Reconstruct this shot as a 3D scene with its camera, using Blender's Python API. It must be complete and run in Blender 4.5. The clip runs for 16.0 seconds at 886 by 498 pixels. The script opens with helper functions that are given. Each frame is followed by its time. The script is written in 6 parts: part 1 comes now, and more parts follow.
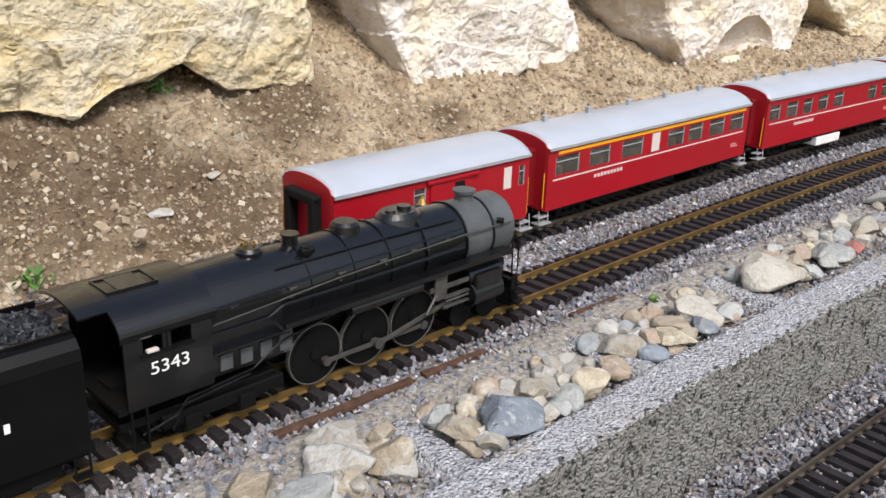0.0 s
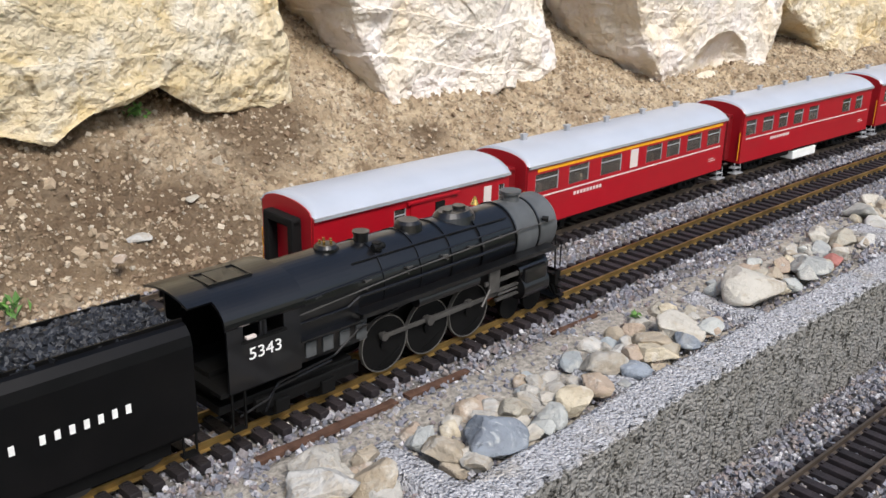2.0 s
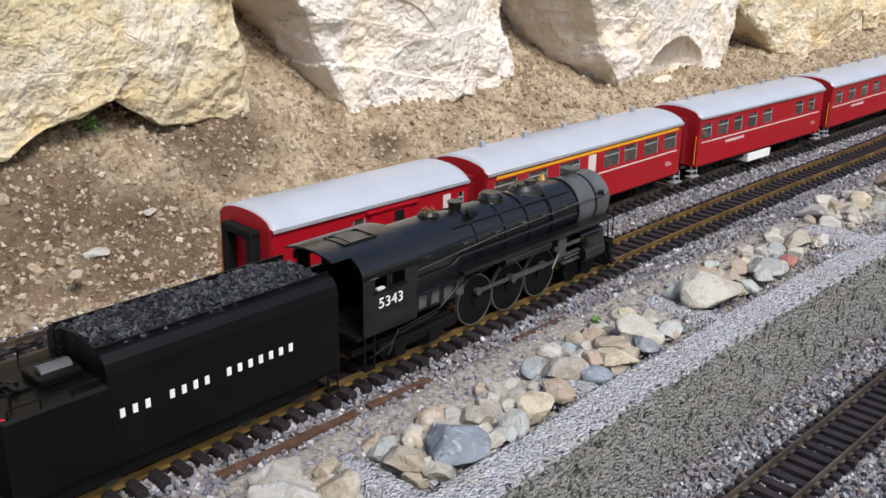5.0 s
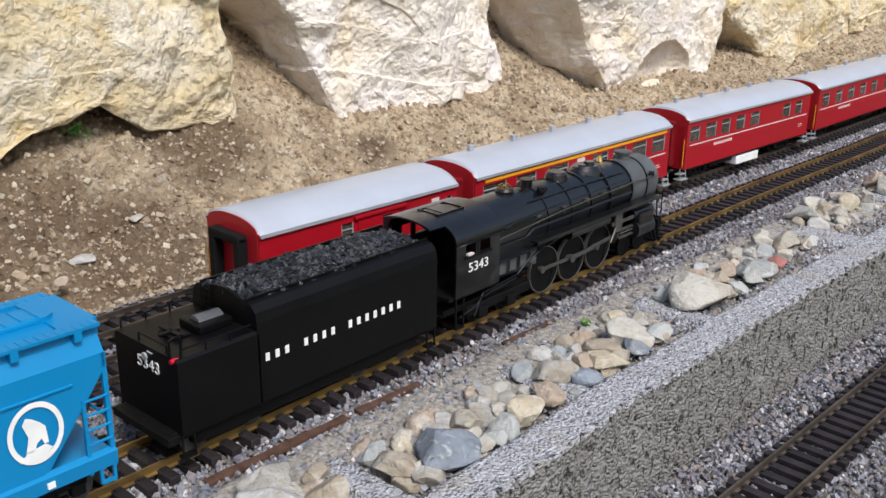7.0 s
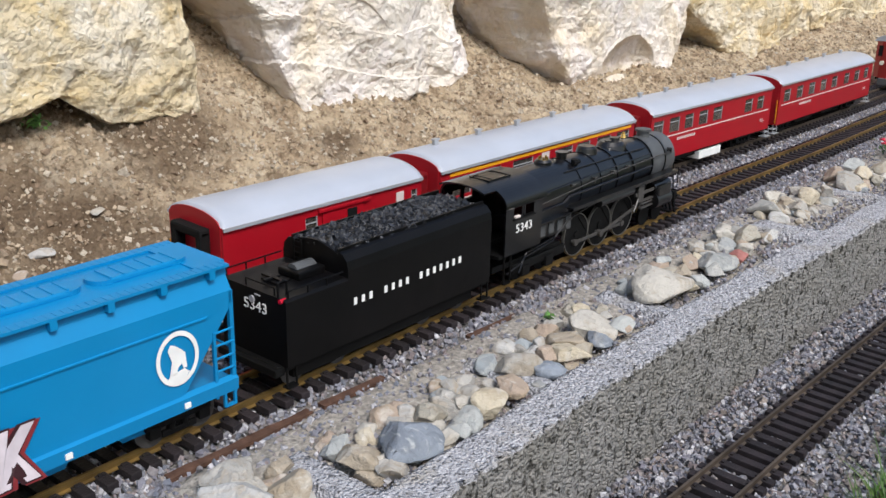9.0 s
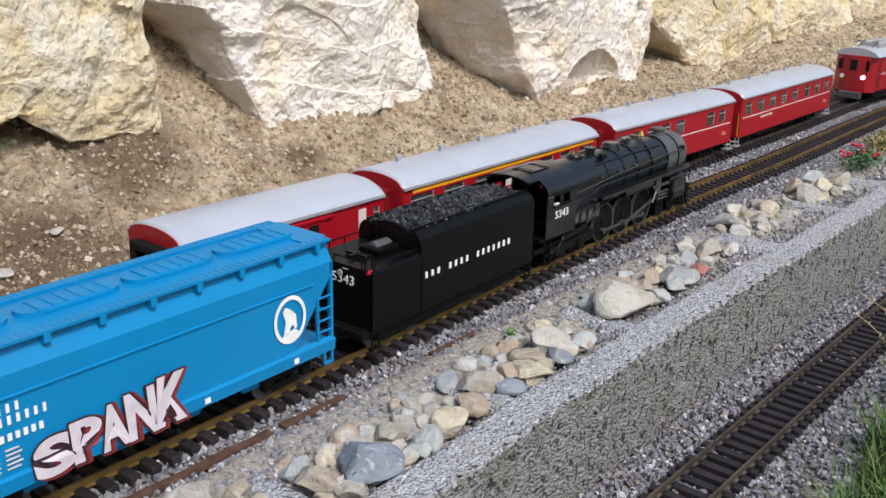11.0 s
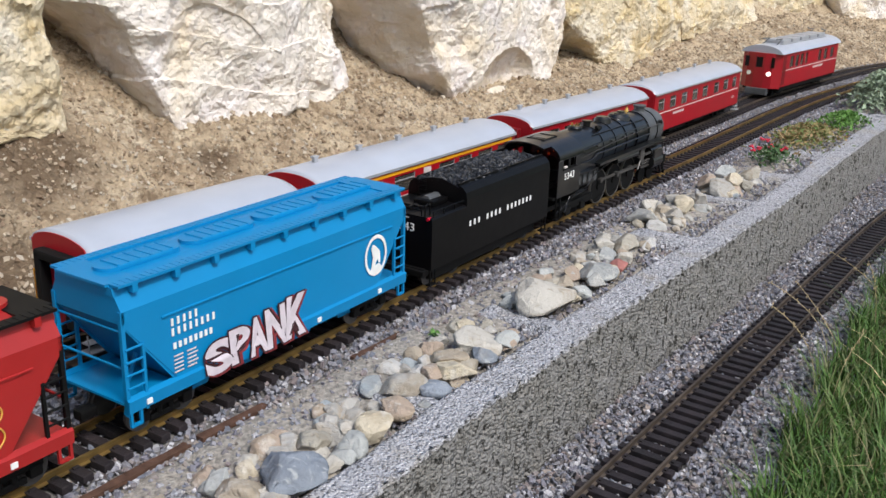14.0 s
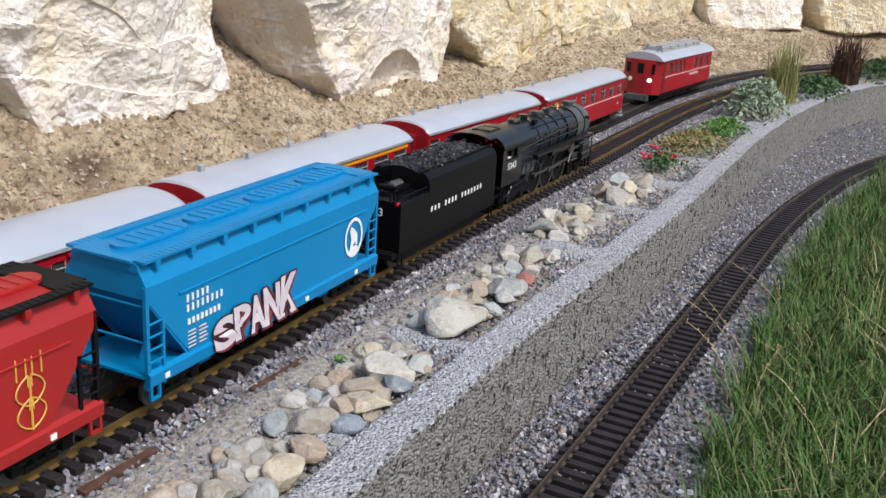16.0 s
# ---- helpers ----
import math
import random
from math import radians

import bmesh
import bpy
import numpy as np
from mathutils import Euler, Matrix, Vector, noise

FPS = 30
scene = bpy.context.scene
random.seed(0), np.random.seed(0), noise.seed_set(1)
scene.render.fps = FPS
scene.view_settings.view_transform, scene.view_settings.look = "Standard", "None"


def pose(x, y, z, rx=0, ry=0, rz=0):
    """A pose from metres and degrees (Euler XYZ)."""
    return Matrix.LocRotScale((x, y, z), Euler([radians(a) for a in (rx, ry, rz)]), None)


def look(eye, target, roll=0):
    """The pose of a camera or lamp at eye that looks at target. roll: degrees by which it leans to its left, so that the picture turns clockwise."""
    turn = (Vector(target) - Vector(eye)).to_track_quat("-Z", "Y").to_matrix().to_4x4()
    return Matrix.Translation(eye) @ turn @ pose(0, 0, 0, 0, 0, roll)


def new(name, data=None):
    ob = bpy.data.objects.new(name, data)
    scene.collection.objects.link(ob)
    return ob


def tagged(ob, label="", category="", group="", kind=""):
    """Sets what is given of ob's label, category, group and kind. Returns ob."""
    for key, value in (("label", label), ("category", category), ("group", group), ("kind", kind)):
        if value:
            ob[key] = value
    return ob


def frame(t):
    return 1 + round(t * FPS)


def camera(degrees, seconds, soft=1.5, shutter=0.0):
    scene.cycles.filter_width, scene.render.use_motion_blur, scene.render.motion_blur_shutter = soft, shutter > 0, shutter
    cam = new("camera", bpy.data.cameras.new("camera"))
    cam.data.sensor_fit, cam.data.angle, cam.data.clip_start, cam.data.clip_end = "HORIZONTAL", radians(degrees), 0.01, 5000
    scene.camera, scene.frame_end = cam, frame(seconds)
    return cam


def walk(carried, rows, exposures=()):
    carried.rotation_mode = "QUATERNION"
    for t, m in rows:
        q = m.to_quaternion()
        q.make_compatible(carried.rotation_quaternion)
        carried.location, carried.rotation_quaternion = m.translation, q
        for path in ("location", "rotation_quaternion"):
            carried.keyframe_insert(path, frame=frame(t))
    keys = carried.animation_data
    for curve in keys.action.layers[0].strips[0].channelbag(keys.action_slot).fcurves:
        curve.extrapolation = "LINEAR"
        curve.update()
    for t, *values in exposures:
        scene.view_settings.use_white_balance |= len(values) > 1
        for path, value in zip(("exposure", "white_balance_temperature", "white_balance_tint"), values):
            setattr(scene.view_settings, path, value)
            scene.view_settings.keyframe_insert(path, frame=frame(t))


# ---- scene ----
cam = camera(49.86, 16.0)
PATH = [
    (0, pose(-0.0000, -0.6645, 0.4449, 69.124, -1.806, -43.320)),
    (0.5, pose(0.0008, -0.6621, 0.4414, 69.410, -1.129, -43.275)),
    (1, pose(0.0005, -0.6643, 0.4468, 70.128, -1.281, -43.473)),
    (1.5, pose(-0.0001, -0.6675, 0.4493, 70.694, -1.243, -43.954)),
    (2, pose(0.0023, -0.6636, 0.4465, 70.244, -1.220, -44.705)),
    (2.5, pose(0.0023, -0.6672, 0.4468, 70.277, -1.271, -45.175)),
    (3, pose(0.0040, -0.6678, 0.4468, 70.493, -1.482, -45.498)),
    (3.5, pose(0.0019, -0.6683, 0.4460, 69.993, -1.071, -45.641)),
    (4, pose(0.0029, -0.6641, 0.4463, 70.253, -0.853, -45.640)),
    (4.5, pose(0.0044, -0.6687, 0.4506, 70.494, -0.925, -46.559)),
    (7, pose(0.0095, -0.6667, 0.4455, 71.046, -0.663, -47.783)),
    (7.5, pose(0.0098, -0.6734, 0.4475, 71.111, -0.515, -48.312)),
    (8, pose(0.0081, -0.6685, 0.4461, 70.953, -0.340, -48.232)),
    (8.5, pose(0.0093, -0.6722, 0.4469, 70.477, -1.055, -49.009)),
    (9, pose(0.0113, -0.6699, 0.4452, 70.727, -1.280, -49.641)),
    (11.5, pose(0.0204, -0.6804, 0.4565, 71.456, -1.204, -51.615)),
    (12, pose(0.0163, -0.6778, 0.4588, 71.441, -0.758, -51.648)),
    (12.5, pose(0.0193, -0.6842, 0.4601, 71.421, -1.713, -53.091)),
    (13, pose(0.0241, -0.6861, 0.4631, 71.710, -1.593, -54.778)),
    (13.5, pose(0.0298, -0.6822, 0.4570, 71.687, -1.298, -55.894)),
    (14, pose(0.0311, -0.6689, 0.4498, 71.514, -1.662, -56.380)),
    (14.5, pose(0.0553, -0.6499, 0.4473, 71.051, -1.674, -58.040)),
    (15, pose(0.0808, -0.6105, 0.4415, 70.746, -2.892, -61.263)),
    (15.5, pose(0.0877, -0.5865, 0.4446, 71.385, -2.784, -62.549)),
    (16, pose(0.0789, -0.5902, 0.4418, 71.879, -3.667, -63.945)),
]
walk(cam, PATH, [(0.0, 0.46, 6500, 10), (3.0, 0.37, 6430, 10), (7.0, 0.32, 6330, 10), (12.0, 0.30, 6300, 10), (16.0, 0.32, 6300, 10)])

# ---- world and sun ----
world = bpy.data.worlds.new("world")
scene.world = world
world.use_nodes = True
wn = world.node_tree.nodes
sky = wn.new("ShaderNodeTexSky")
sky.sky_type, sky.sun_disc = "NISHITA", False
sky.sun_elevation, sky.sun_rotation = radians(52), radians(197)
sky.air_density, sky.dust_density = 1.2, 3.0
world.node_tree.links.new(sky.outputs[0], wn["Background"].inputs[0])
wn["Background"].inputs[1].default_value = 0.110
sun_data = bpy.data.lights.new("sun", "SUN")
sun_data.energy, sun_data.angle, sun_data.color = 2.6, radians(18), (1.0, 0.975, 0.95)
sun = new("sun", sun_data)
sun.matrix_world = look((0.0, -3.1, 4.3), (1.0, 0.1, 0))


# ---- materials ----
def node_mat(name, color, rough=0.6, metal=0.0, vary=0.0, scale=40.0, bump=0.0, bump_scale=200.0, dirt=None,
             dirt_scale=8.0, dirt_amount=0.4, island=0.0, obj=0.0, palette=None, coat=0.0, spec=0.5, relief=0.004):
    """A surface with grain, stains and relief."""
    m = bpy.data.materials.new(name)
    m.use_nodes = True
    nt, lk = m.node_tree.nodes, m.node_tree.links
    b = nt["Principled BSDF"]
    b.inputs["Roughness"].default_value = rough
    b.inputs["Metallic"].default_value = metal
    b.inputs["Specular IOR Level"].default_value = spec
    b.inputs["Coat Weight"].default_value = coat
    co = nt.new("ShaderNodeTexCoord").outputs["Object"]
    last = nt.new("ShaderNodeRGB").outputs[0]
    last.default_value = (*color, 1)
    if palette:
        ramp = nt.new("ShaderNodeValToRGB")
        ramp.color_ramp.interpolation = "CONSTANT"
        src = nt.new("ShaderNodeNewGeometry").outputs["Random Per Island"] if island else nt.new("ShaderNodeObjectInfo").outputs["Random"]
        lk.new(src, ramp.inputs[0])
        while len(ramp.color_ramp.elements) < len(palette):
            ramp.color_ramp.elements.new(0.5)
        for i, (e, c) in enumerate(zip(ramp.color_ramp.elements, palette)):
            e.position, e.color = i / len(palette), (*c, 1)
        last = ramp.outputs[0]

    def mix(kind, fac, a, c):
        n = nt.new("ShaderNodeMix")
        n.data_type, n.blend_type = "RGBA", kind
        for sock, v in ((n.inputs[0], fac), (n.inputs[6], a), (n.inputs[7], c)):
            if isinstance(v, (float, int)):
                sock.default_value = v
            elif isinstance(v, tuple):
                sock.default_value = (*v, 1)
            else:
                lk.new(v, sock)
        return n.outputs[2]

    def noise_tex(sc, detail=6.0):
        n = nt.new("ShaderNodeTexNoise")
        n.inputs["Scale"].default_value, n.inputs["Detail"].default_value = sc, detail
        lk.new(co, n.inputs["Vector"])
        return n.outputs["Fac"]

    def ramped(v, lo, hi, a=0.0, c=1.0):
        n = nt.new("ShaderNodeMapRange")
        lk.new(v, n.inputs[0])
        for i, x in enumerate((lo, hi, a, c)):
            n.inputs[i + 1].default_value = x
        return n.outputs[0]

    if vary:
        last = mix("MULTIPLY", 1.0, last, ramped(noise_tex(scale), 0.3, 0.7, 1 - vary, 1 + vary * 0.6))
    if dirt:
        last = mix("MIX", ramped(noise_tex(dirt_scale), 0.42, 0.68, 0.0, dirt_amount), last, dirt)
    if island and not palette:
        last = mix("MULTIPLY", 1.0, last, ramped(nt.new("ShaderNodeNewGeometry").outputs["Random Per Island"], 0, 1, 1 - island, 1 + island))
    if obj:
        last = mix("MULTIPLY", 1.0, last, ramped(nt.new("ShaderNodeObjectInfo").outputs["Random"], 0, 1, 1 - obj, 1 + obj))
    lk.new(last, b.inputs["Base Color"])
    if bump:
        bn = nt.new("ShaderNodeBump")
        bn.inputs["Strength"].default_value, bn.inputs["Distance"].default_value = bump, relief
        height = noise_tex(bump_scale, 8.0)
        lk.new(height, bn.inputs["Height"])
        lk.new(bn.outputs[0], b.inputs["Normal"])
    return m


def layered(name, base, layers, bumps, rough=0.92, spec=0.15, spots=(), spot_color=(0.1, 0.1, 0.1), obj=0.0, tint=None):
    """A natural surface: colour layers by noise, relief at several scales, spots of colour at given places."""
    m = bpy.data.materials.new(name)
    m.use_nodes = True
    nt, lk = m.node_tree.nodes, m.node_tree.links
    b = nt["Principled BSDF"]
    b.inputs["Roughness"].default_value = rough
    b.inputs["Specular IOR Level"].default_value = spec
    co = nt.new("ShaderNodeTexCoord").outputs["Object"]
    rnd = nt.new("ShaderNodeObjectInfo").outputs["Random"]

    def calc(op, a, c, d=None):
        n = nt.new("ShaderNodeMath")
        n.operation = op
        for k, v in enumerate((a, c, d)):
            if v is None:
                continue
            if isinstance(v, (int, float)):
                n.inputs[k].default_value = v
            else:
                lk.new(v, n.inputs[k])
        return n.outputs[0]

    # every object reads another part of the pattern
    shift = nt.new("ShaderNodeVectorMath")
    shift.operation = "ADD"
    lk.new(co, shift.inputs[0])
    lk.new(calc("MULTIPLY", rnd, 37.0 if obj or tint else 0.0), shift.inputs[1])
    place = shift.outputs[0]

    def noise_at(scale, detail=7.0, distort=0.0, squash=1.0):
        v = place
        if squash != 1.0:
            mp = nt.new("ShaderNodeMapping")
            mp.inputs["Scale"].default_value = (1, 1, squash)
            lk.new(v, mp.inputs[0])
            v = mp.outputs[0]
        n = nt.new("ShaderNodeTexNoise")
        n.inputs["Scale"].default_value, n.inputs["Detail"].default_value = scale, detail
        n.inputs["Roughness"].default_value, n.inputs["Distortion"].default_value = 0.6, distort
        lk.new(v, n.inputs["Vector"])
        return n.outputs["Fac"]

    def span(v, lo, hi, a=0.0, c=1.0):
        n = nt.new("ShaderNodeMapRange")
        lk.new(v, n.inputs[0])
        for k, x in enumerate((lo, hi, a, c)):
            n.inputs[k + 1].default_value = x
        return n.outputs[0]

    def mix(kind, fac, a, c):
        n = nt.new("ShaderNodeMix")
        n.data_type, n.blend_type = "RGBA", kind
        for sock, v in ((n.inputs[0], fac), (n.inputs[6], a), (n.inputs[7], c)):
            if isinstance(v, (float, int)):
                sock.default_value = v
            elif isinstance(v, tuple):
                sock.default_value = (*v, 1)
            else:
                lk.new(v, sock)
        return n.outputs[2]

    last = base
    if tint:
        ramp = nt.new("ShaderNodeValToRGB")
        ramp.color_ramp.interpolation = "CONSTANT"
        lk.new(rnd, ramp.inputs[0])
        while len(ramp.color_ramp.elements) < len(tint):
            ramp.color_ramp.elements.new(0.5)
        for k, (e, c) in enumerate(zip(ramp.color_ramp.elements, tint)):
            e.position, e.color = k / len(tint), (*c, 1)
        last = ramp.outputs[0]
    for color, scale, lo, hi, amount, distort, squash in layers:
        last = mix("MIX", span(noise_at(scale, 8.0, distort, squash), lo, hi, 0.0, amount), last, color)
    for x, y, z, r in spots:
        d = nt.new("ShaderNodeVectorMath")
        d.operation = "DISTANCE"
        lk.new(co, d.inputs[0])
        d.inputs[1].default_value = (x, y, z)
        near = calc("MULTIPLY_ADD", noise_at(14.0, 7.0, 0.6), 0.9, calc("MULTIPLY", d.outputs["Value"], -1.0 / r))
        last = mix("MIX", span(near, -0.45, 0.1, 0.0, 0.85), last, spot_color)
    if obj:
        last = mix("MULTIPLY", 1.0, last, span(rnd, 0, 1, 1 - obj, 1 + obj))
    lk.new(last, b.inputs["Base Color"])
    height = 0.0
    for kind, scale, weight in bumps:
        if kind == "lumps":
            vo = nt.new("ShaderNodeTexVoronoi")
            vo.inputs["Scale"].default_value = scale
            lk.new(place, vo.inputs["Vector"])
            v = span(vo.outputs["Distance"], 0.1, 0.75, 1.0, 0.0)
        else:
            v = noise_at(scale, 8.0, 0.3)
        height = calc("MULTIPLY_ADD", v, weight, height)
    bn = nt.new("ShaderNodeBump")
    bn.inputs["Strength"].default_value, bn.inputs["Distance"].default_value = 1.0, 0.01
    lk.new(height, bn.inputs["Height"])
    lk.new(bn.outputs[0], b.inputs["Normal"])
    return m


M = {
    "clod": node_mat("clod", (0.42, 0.34, 0.24), 0.95, vary=0.3, scale=150, bump=0.5, bump_scale=300, island=1, spec=0.15, palette=[(0.34, 0.265, 0.185), (0.45, 0.365, 0.26), (0.23, 0.165, 0.11), (0.54, 0.465, 0.36), (0.28, 0.205, 0.14), (0.40, 0.315, 0.22), (0.42, 0.35, 0.26), (0.31, 0.24, 0.165), (0.37, 0.29, 0.20), (0.50, 0.44, 0.35)]),
    "gravel": node_mat("gravel", (0.3, 0.3, 0.3), 0.85, island=1, vary=0.25, scale=300, bump=0.4, bump_scale=600, spec=0.3,
                       palette=[(0.258, 0.261, 0.288), (0.172, 0.183, 0.214), (0.361, 0.357, 0.372), (0.284, 0.244, 0.214), (0.224, 0.226, 0.26), (0.533, 0.522, 0.539), (0.206, 0.191, 0.195), (0.292, 0.287, 0.316), (0.249, 0.209, 0.205), (0.189, 0.183, 0.214), (0.232, 0.226, 0.242), (0.267, 0.235, 0.223), (0.215, 0.217, 0.251)]),
    "gravel_bed": node_mat("gravel_bed", (0.19, 0.18, 0.17), 0.95, vary=0.5, scale=220, bump=1.0, bump_scale=260, spec=0.15),
    "sand": node_mat("sand", (0.36, 0.33, 0.285), 0.95, vary=0.45, scale=160, bump=1.0, bump_scale=300, spec=0.15),
    "stone_red": node_mat("stone_red", (0.34, 0.14, 0.12), 0.75, vary=0.3, scale=60, bump=0.4, spec=0.3),
    "sleeper": node_mat("sleeper", (0.016, 0.011, 0.0125), 0.7, vary=0.35, scale=80, bump=0.3, bump_scale=300, obj=0.35),
    "rail": node_mat("rail", (0.42, 0.28, 0.095), 0.42, metal=0.8, vary=0.35, scale=30, dirt=(0.10, 0.06, 0.03), dirt_scale=16, dirt_amount=0.55),
    "rail_dull": node_mat("rail_dull", (0.16, 0.125, 0.095), 0.55, metal=0.7, vary=0.35, scale=30, dirt=(0.06, 0.045, 0.035), dirt_scale=16, dirt_amount=0.6),
    "black": node_mat("black", (0.003, 0.003, 0.0038), 0.30, vary=0.3, scale=30, dirt=(0.008, 0.007, 0.006), dirt_scale=25, dirt_amount=0.3, spec=0.55, coat=0.3, bump=0.05, bump_scale=60),
    "black_satin": node_mat("black_satin", (0.0022, 0.0022, 0.0026), 0.42, vary=0.3, scale=30, dirt=(0.006, 0.005, 0.005), dirt_scale=25, dirt_amount=0.3, spec=0.2, bump=0.05, bump_scale=60),
    "black_matt": node_mat("black_matt", (0.004, 0.004, 0.004), 0.55, vary=0.3, scale=40, spec=0.2),
    "smokebox": node_mat("smokebox", (0.085, 0.09, 0.094), 0.5, vary=0.25, scale=40, dirt=(0.03, 0.03, 0.03), dirt_scale=22, dirt_amount=0.5),
    "steel": node_mat("steel", (0.10, 0.095, 0.09), 0.45, metal=0.5, vary=0.3, scale=60),
    "brass": node_mat("brass", (0.75, 0.48, 0.14), 0.25, metal=1.0),
    "coal": node_mat("coal", (0.014, 0.016, 0.021), 0.4, island=0.6, vary=0.4, scale=300, bump=0.4, bump_scale=500),
    "white": node_mat("white", (0.78, 0.78, 0.76), 0.6, vary=0.08, scale=60),
    "red": node_mat("red", (0.34, 0.004, 0.012), 0.38, vary=0.08, scale=20, dirt=(0.25, 0.02, 0.02), dirt_scale=9, dirt_amount=0.3),
    "red_dark": node_mat("red_dark", (0.16, 0.005, 0.008), 0.45, vary=0.1, scale=20),
    "roof": node_mat("roof", (0.40, 0.43, 0.49), 0.30, vary=0.06, scale=20, dirt=(0.40, 0.41, 0.43), dirt_scale=7, dirt_amount=0.3),
    "yellow": node_mat("yellow", (0.80, 0.36, 0.01), 0.45),
    "stripe": node_mat("stripe", (0.62, 0.55, 0.52), 0.5),
    "silver": node_mat("silver", (0.42, 0.43, 0.45), 0.4, metal=0.3, vary=0.1),
    "curtain": node_mat("curtain", (0.20, 0.15, 0.12), 0.8, vary=0.5, scale=70),
    "rubber": node_mat("rubber", (0.006, 0.006, 0.006), 0.7, spec=0.2),
    "tyre_steel": node_mat("tyre_steel", (0.26, 0.25, 0.23), 0.4, metal=0.7),
    "blue": node_mat("blue", (0.003, 0.20, 0.445), 0.42, spec=0.3, vary=0.06, scale=15, dirt=(0.016, 0.19, 0.41), dirt_scale=8, dirt_amount=0.3),
    "hopper_red": node_mat("hopper_red", (0.34, 0.014, 0.013), 0.42, vary=0.1, scale=15, dirt=(0.3, 0.02, 0.02), dirt_scale=8, dirt_amount=0.3),
    "wheat": node_mat("wheat", (0.62, 0.35, 0.06), 0.5),
    "graffiti": node_mat("graffiti", (0.60, 0.54, 0.58), 0.5, vary=0.15, scale=60),
    "graffiti_edge": node_mat("graffiti_edge", (0.035, 0.008, 0.012), 0.5),
    "graffiti_red": node_mat("graffiti_red", (0.20, 0.02, 0.025), 0.5),
    "iron_rust": node_mat("iron_rust", (0.10, 0.055, 0.038), 0.8, vary=0.4, scale=70, bump=0.4, spec=0.2),
    "grass": node_mat("grass", (0.05, 0.11, 0.018), 0.55, island=1, vary=0.2, scale=20, spec=0.3, palette=[(0.055, 0.125, 0.02), (0.085, 0.16, 0.032), (0.045, 0.10, 0.018), (0.12, 0.17, 0.05), (0.065, 0.135, 0.026), (0.16, 0.17, 0.07)]),
    "leaf_yellow": node_mat("leaf_yellow", (0.26, 0.26, 0.09), 0.6, island=0.4),
    "straw": node_mat("straw", (0.42, 0.33, 0.18), 0.8, island=0.4),
    "soil": node_mat("soil", (0.045, 0.055, 0.022), 0.95, vary=0.5, scale=60, bump=0.8, spec=0.1),
    "leaf": node_mat("leaf", (0.09, 0.20, 0.04), 0.5, island=0.35),
    "leaf_grey": node_mat("leaf_grey", (0.24, 0.30, 0.20), 0.65, island=0.4),
    "leaf_moss": node_mat("leaf_moss", (0.24, 0.20, 0.07), 0.7, island=0.5, palette=[(0.22, 0.20, 0.07), (0.30, 0.20, 0.08), (0.14, 0.20, 0.05), (0.36, 0.25, 0.12), (0.17, 0.17, 0.06)]),
    "leaf_green": node_mat("leaf_green", (0.10, 0.22, 0.035), 0.6, island=0.4),
    "leaf_dark": node_mat("leaf_dark", (0.05, 0.11, 0.03), 0.6, island=0.4),
    "petal": node_mat("petal", (0.55, 0.03, 0.06), 0.6, island=0.3),
    "lamp_glass": node_mat("lamp_glass", (0.85, 0.82, 0.72), 0.2),
    "lens_red": node_mat("lens_red", (0.5, 0.01, 0.03), 0.2),
}

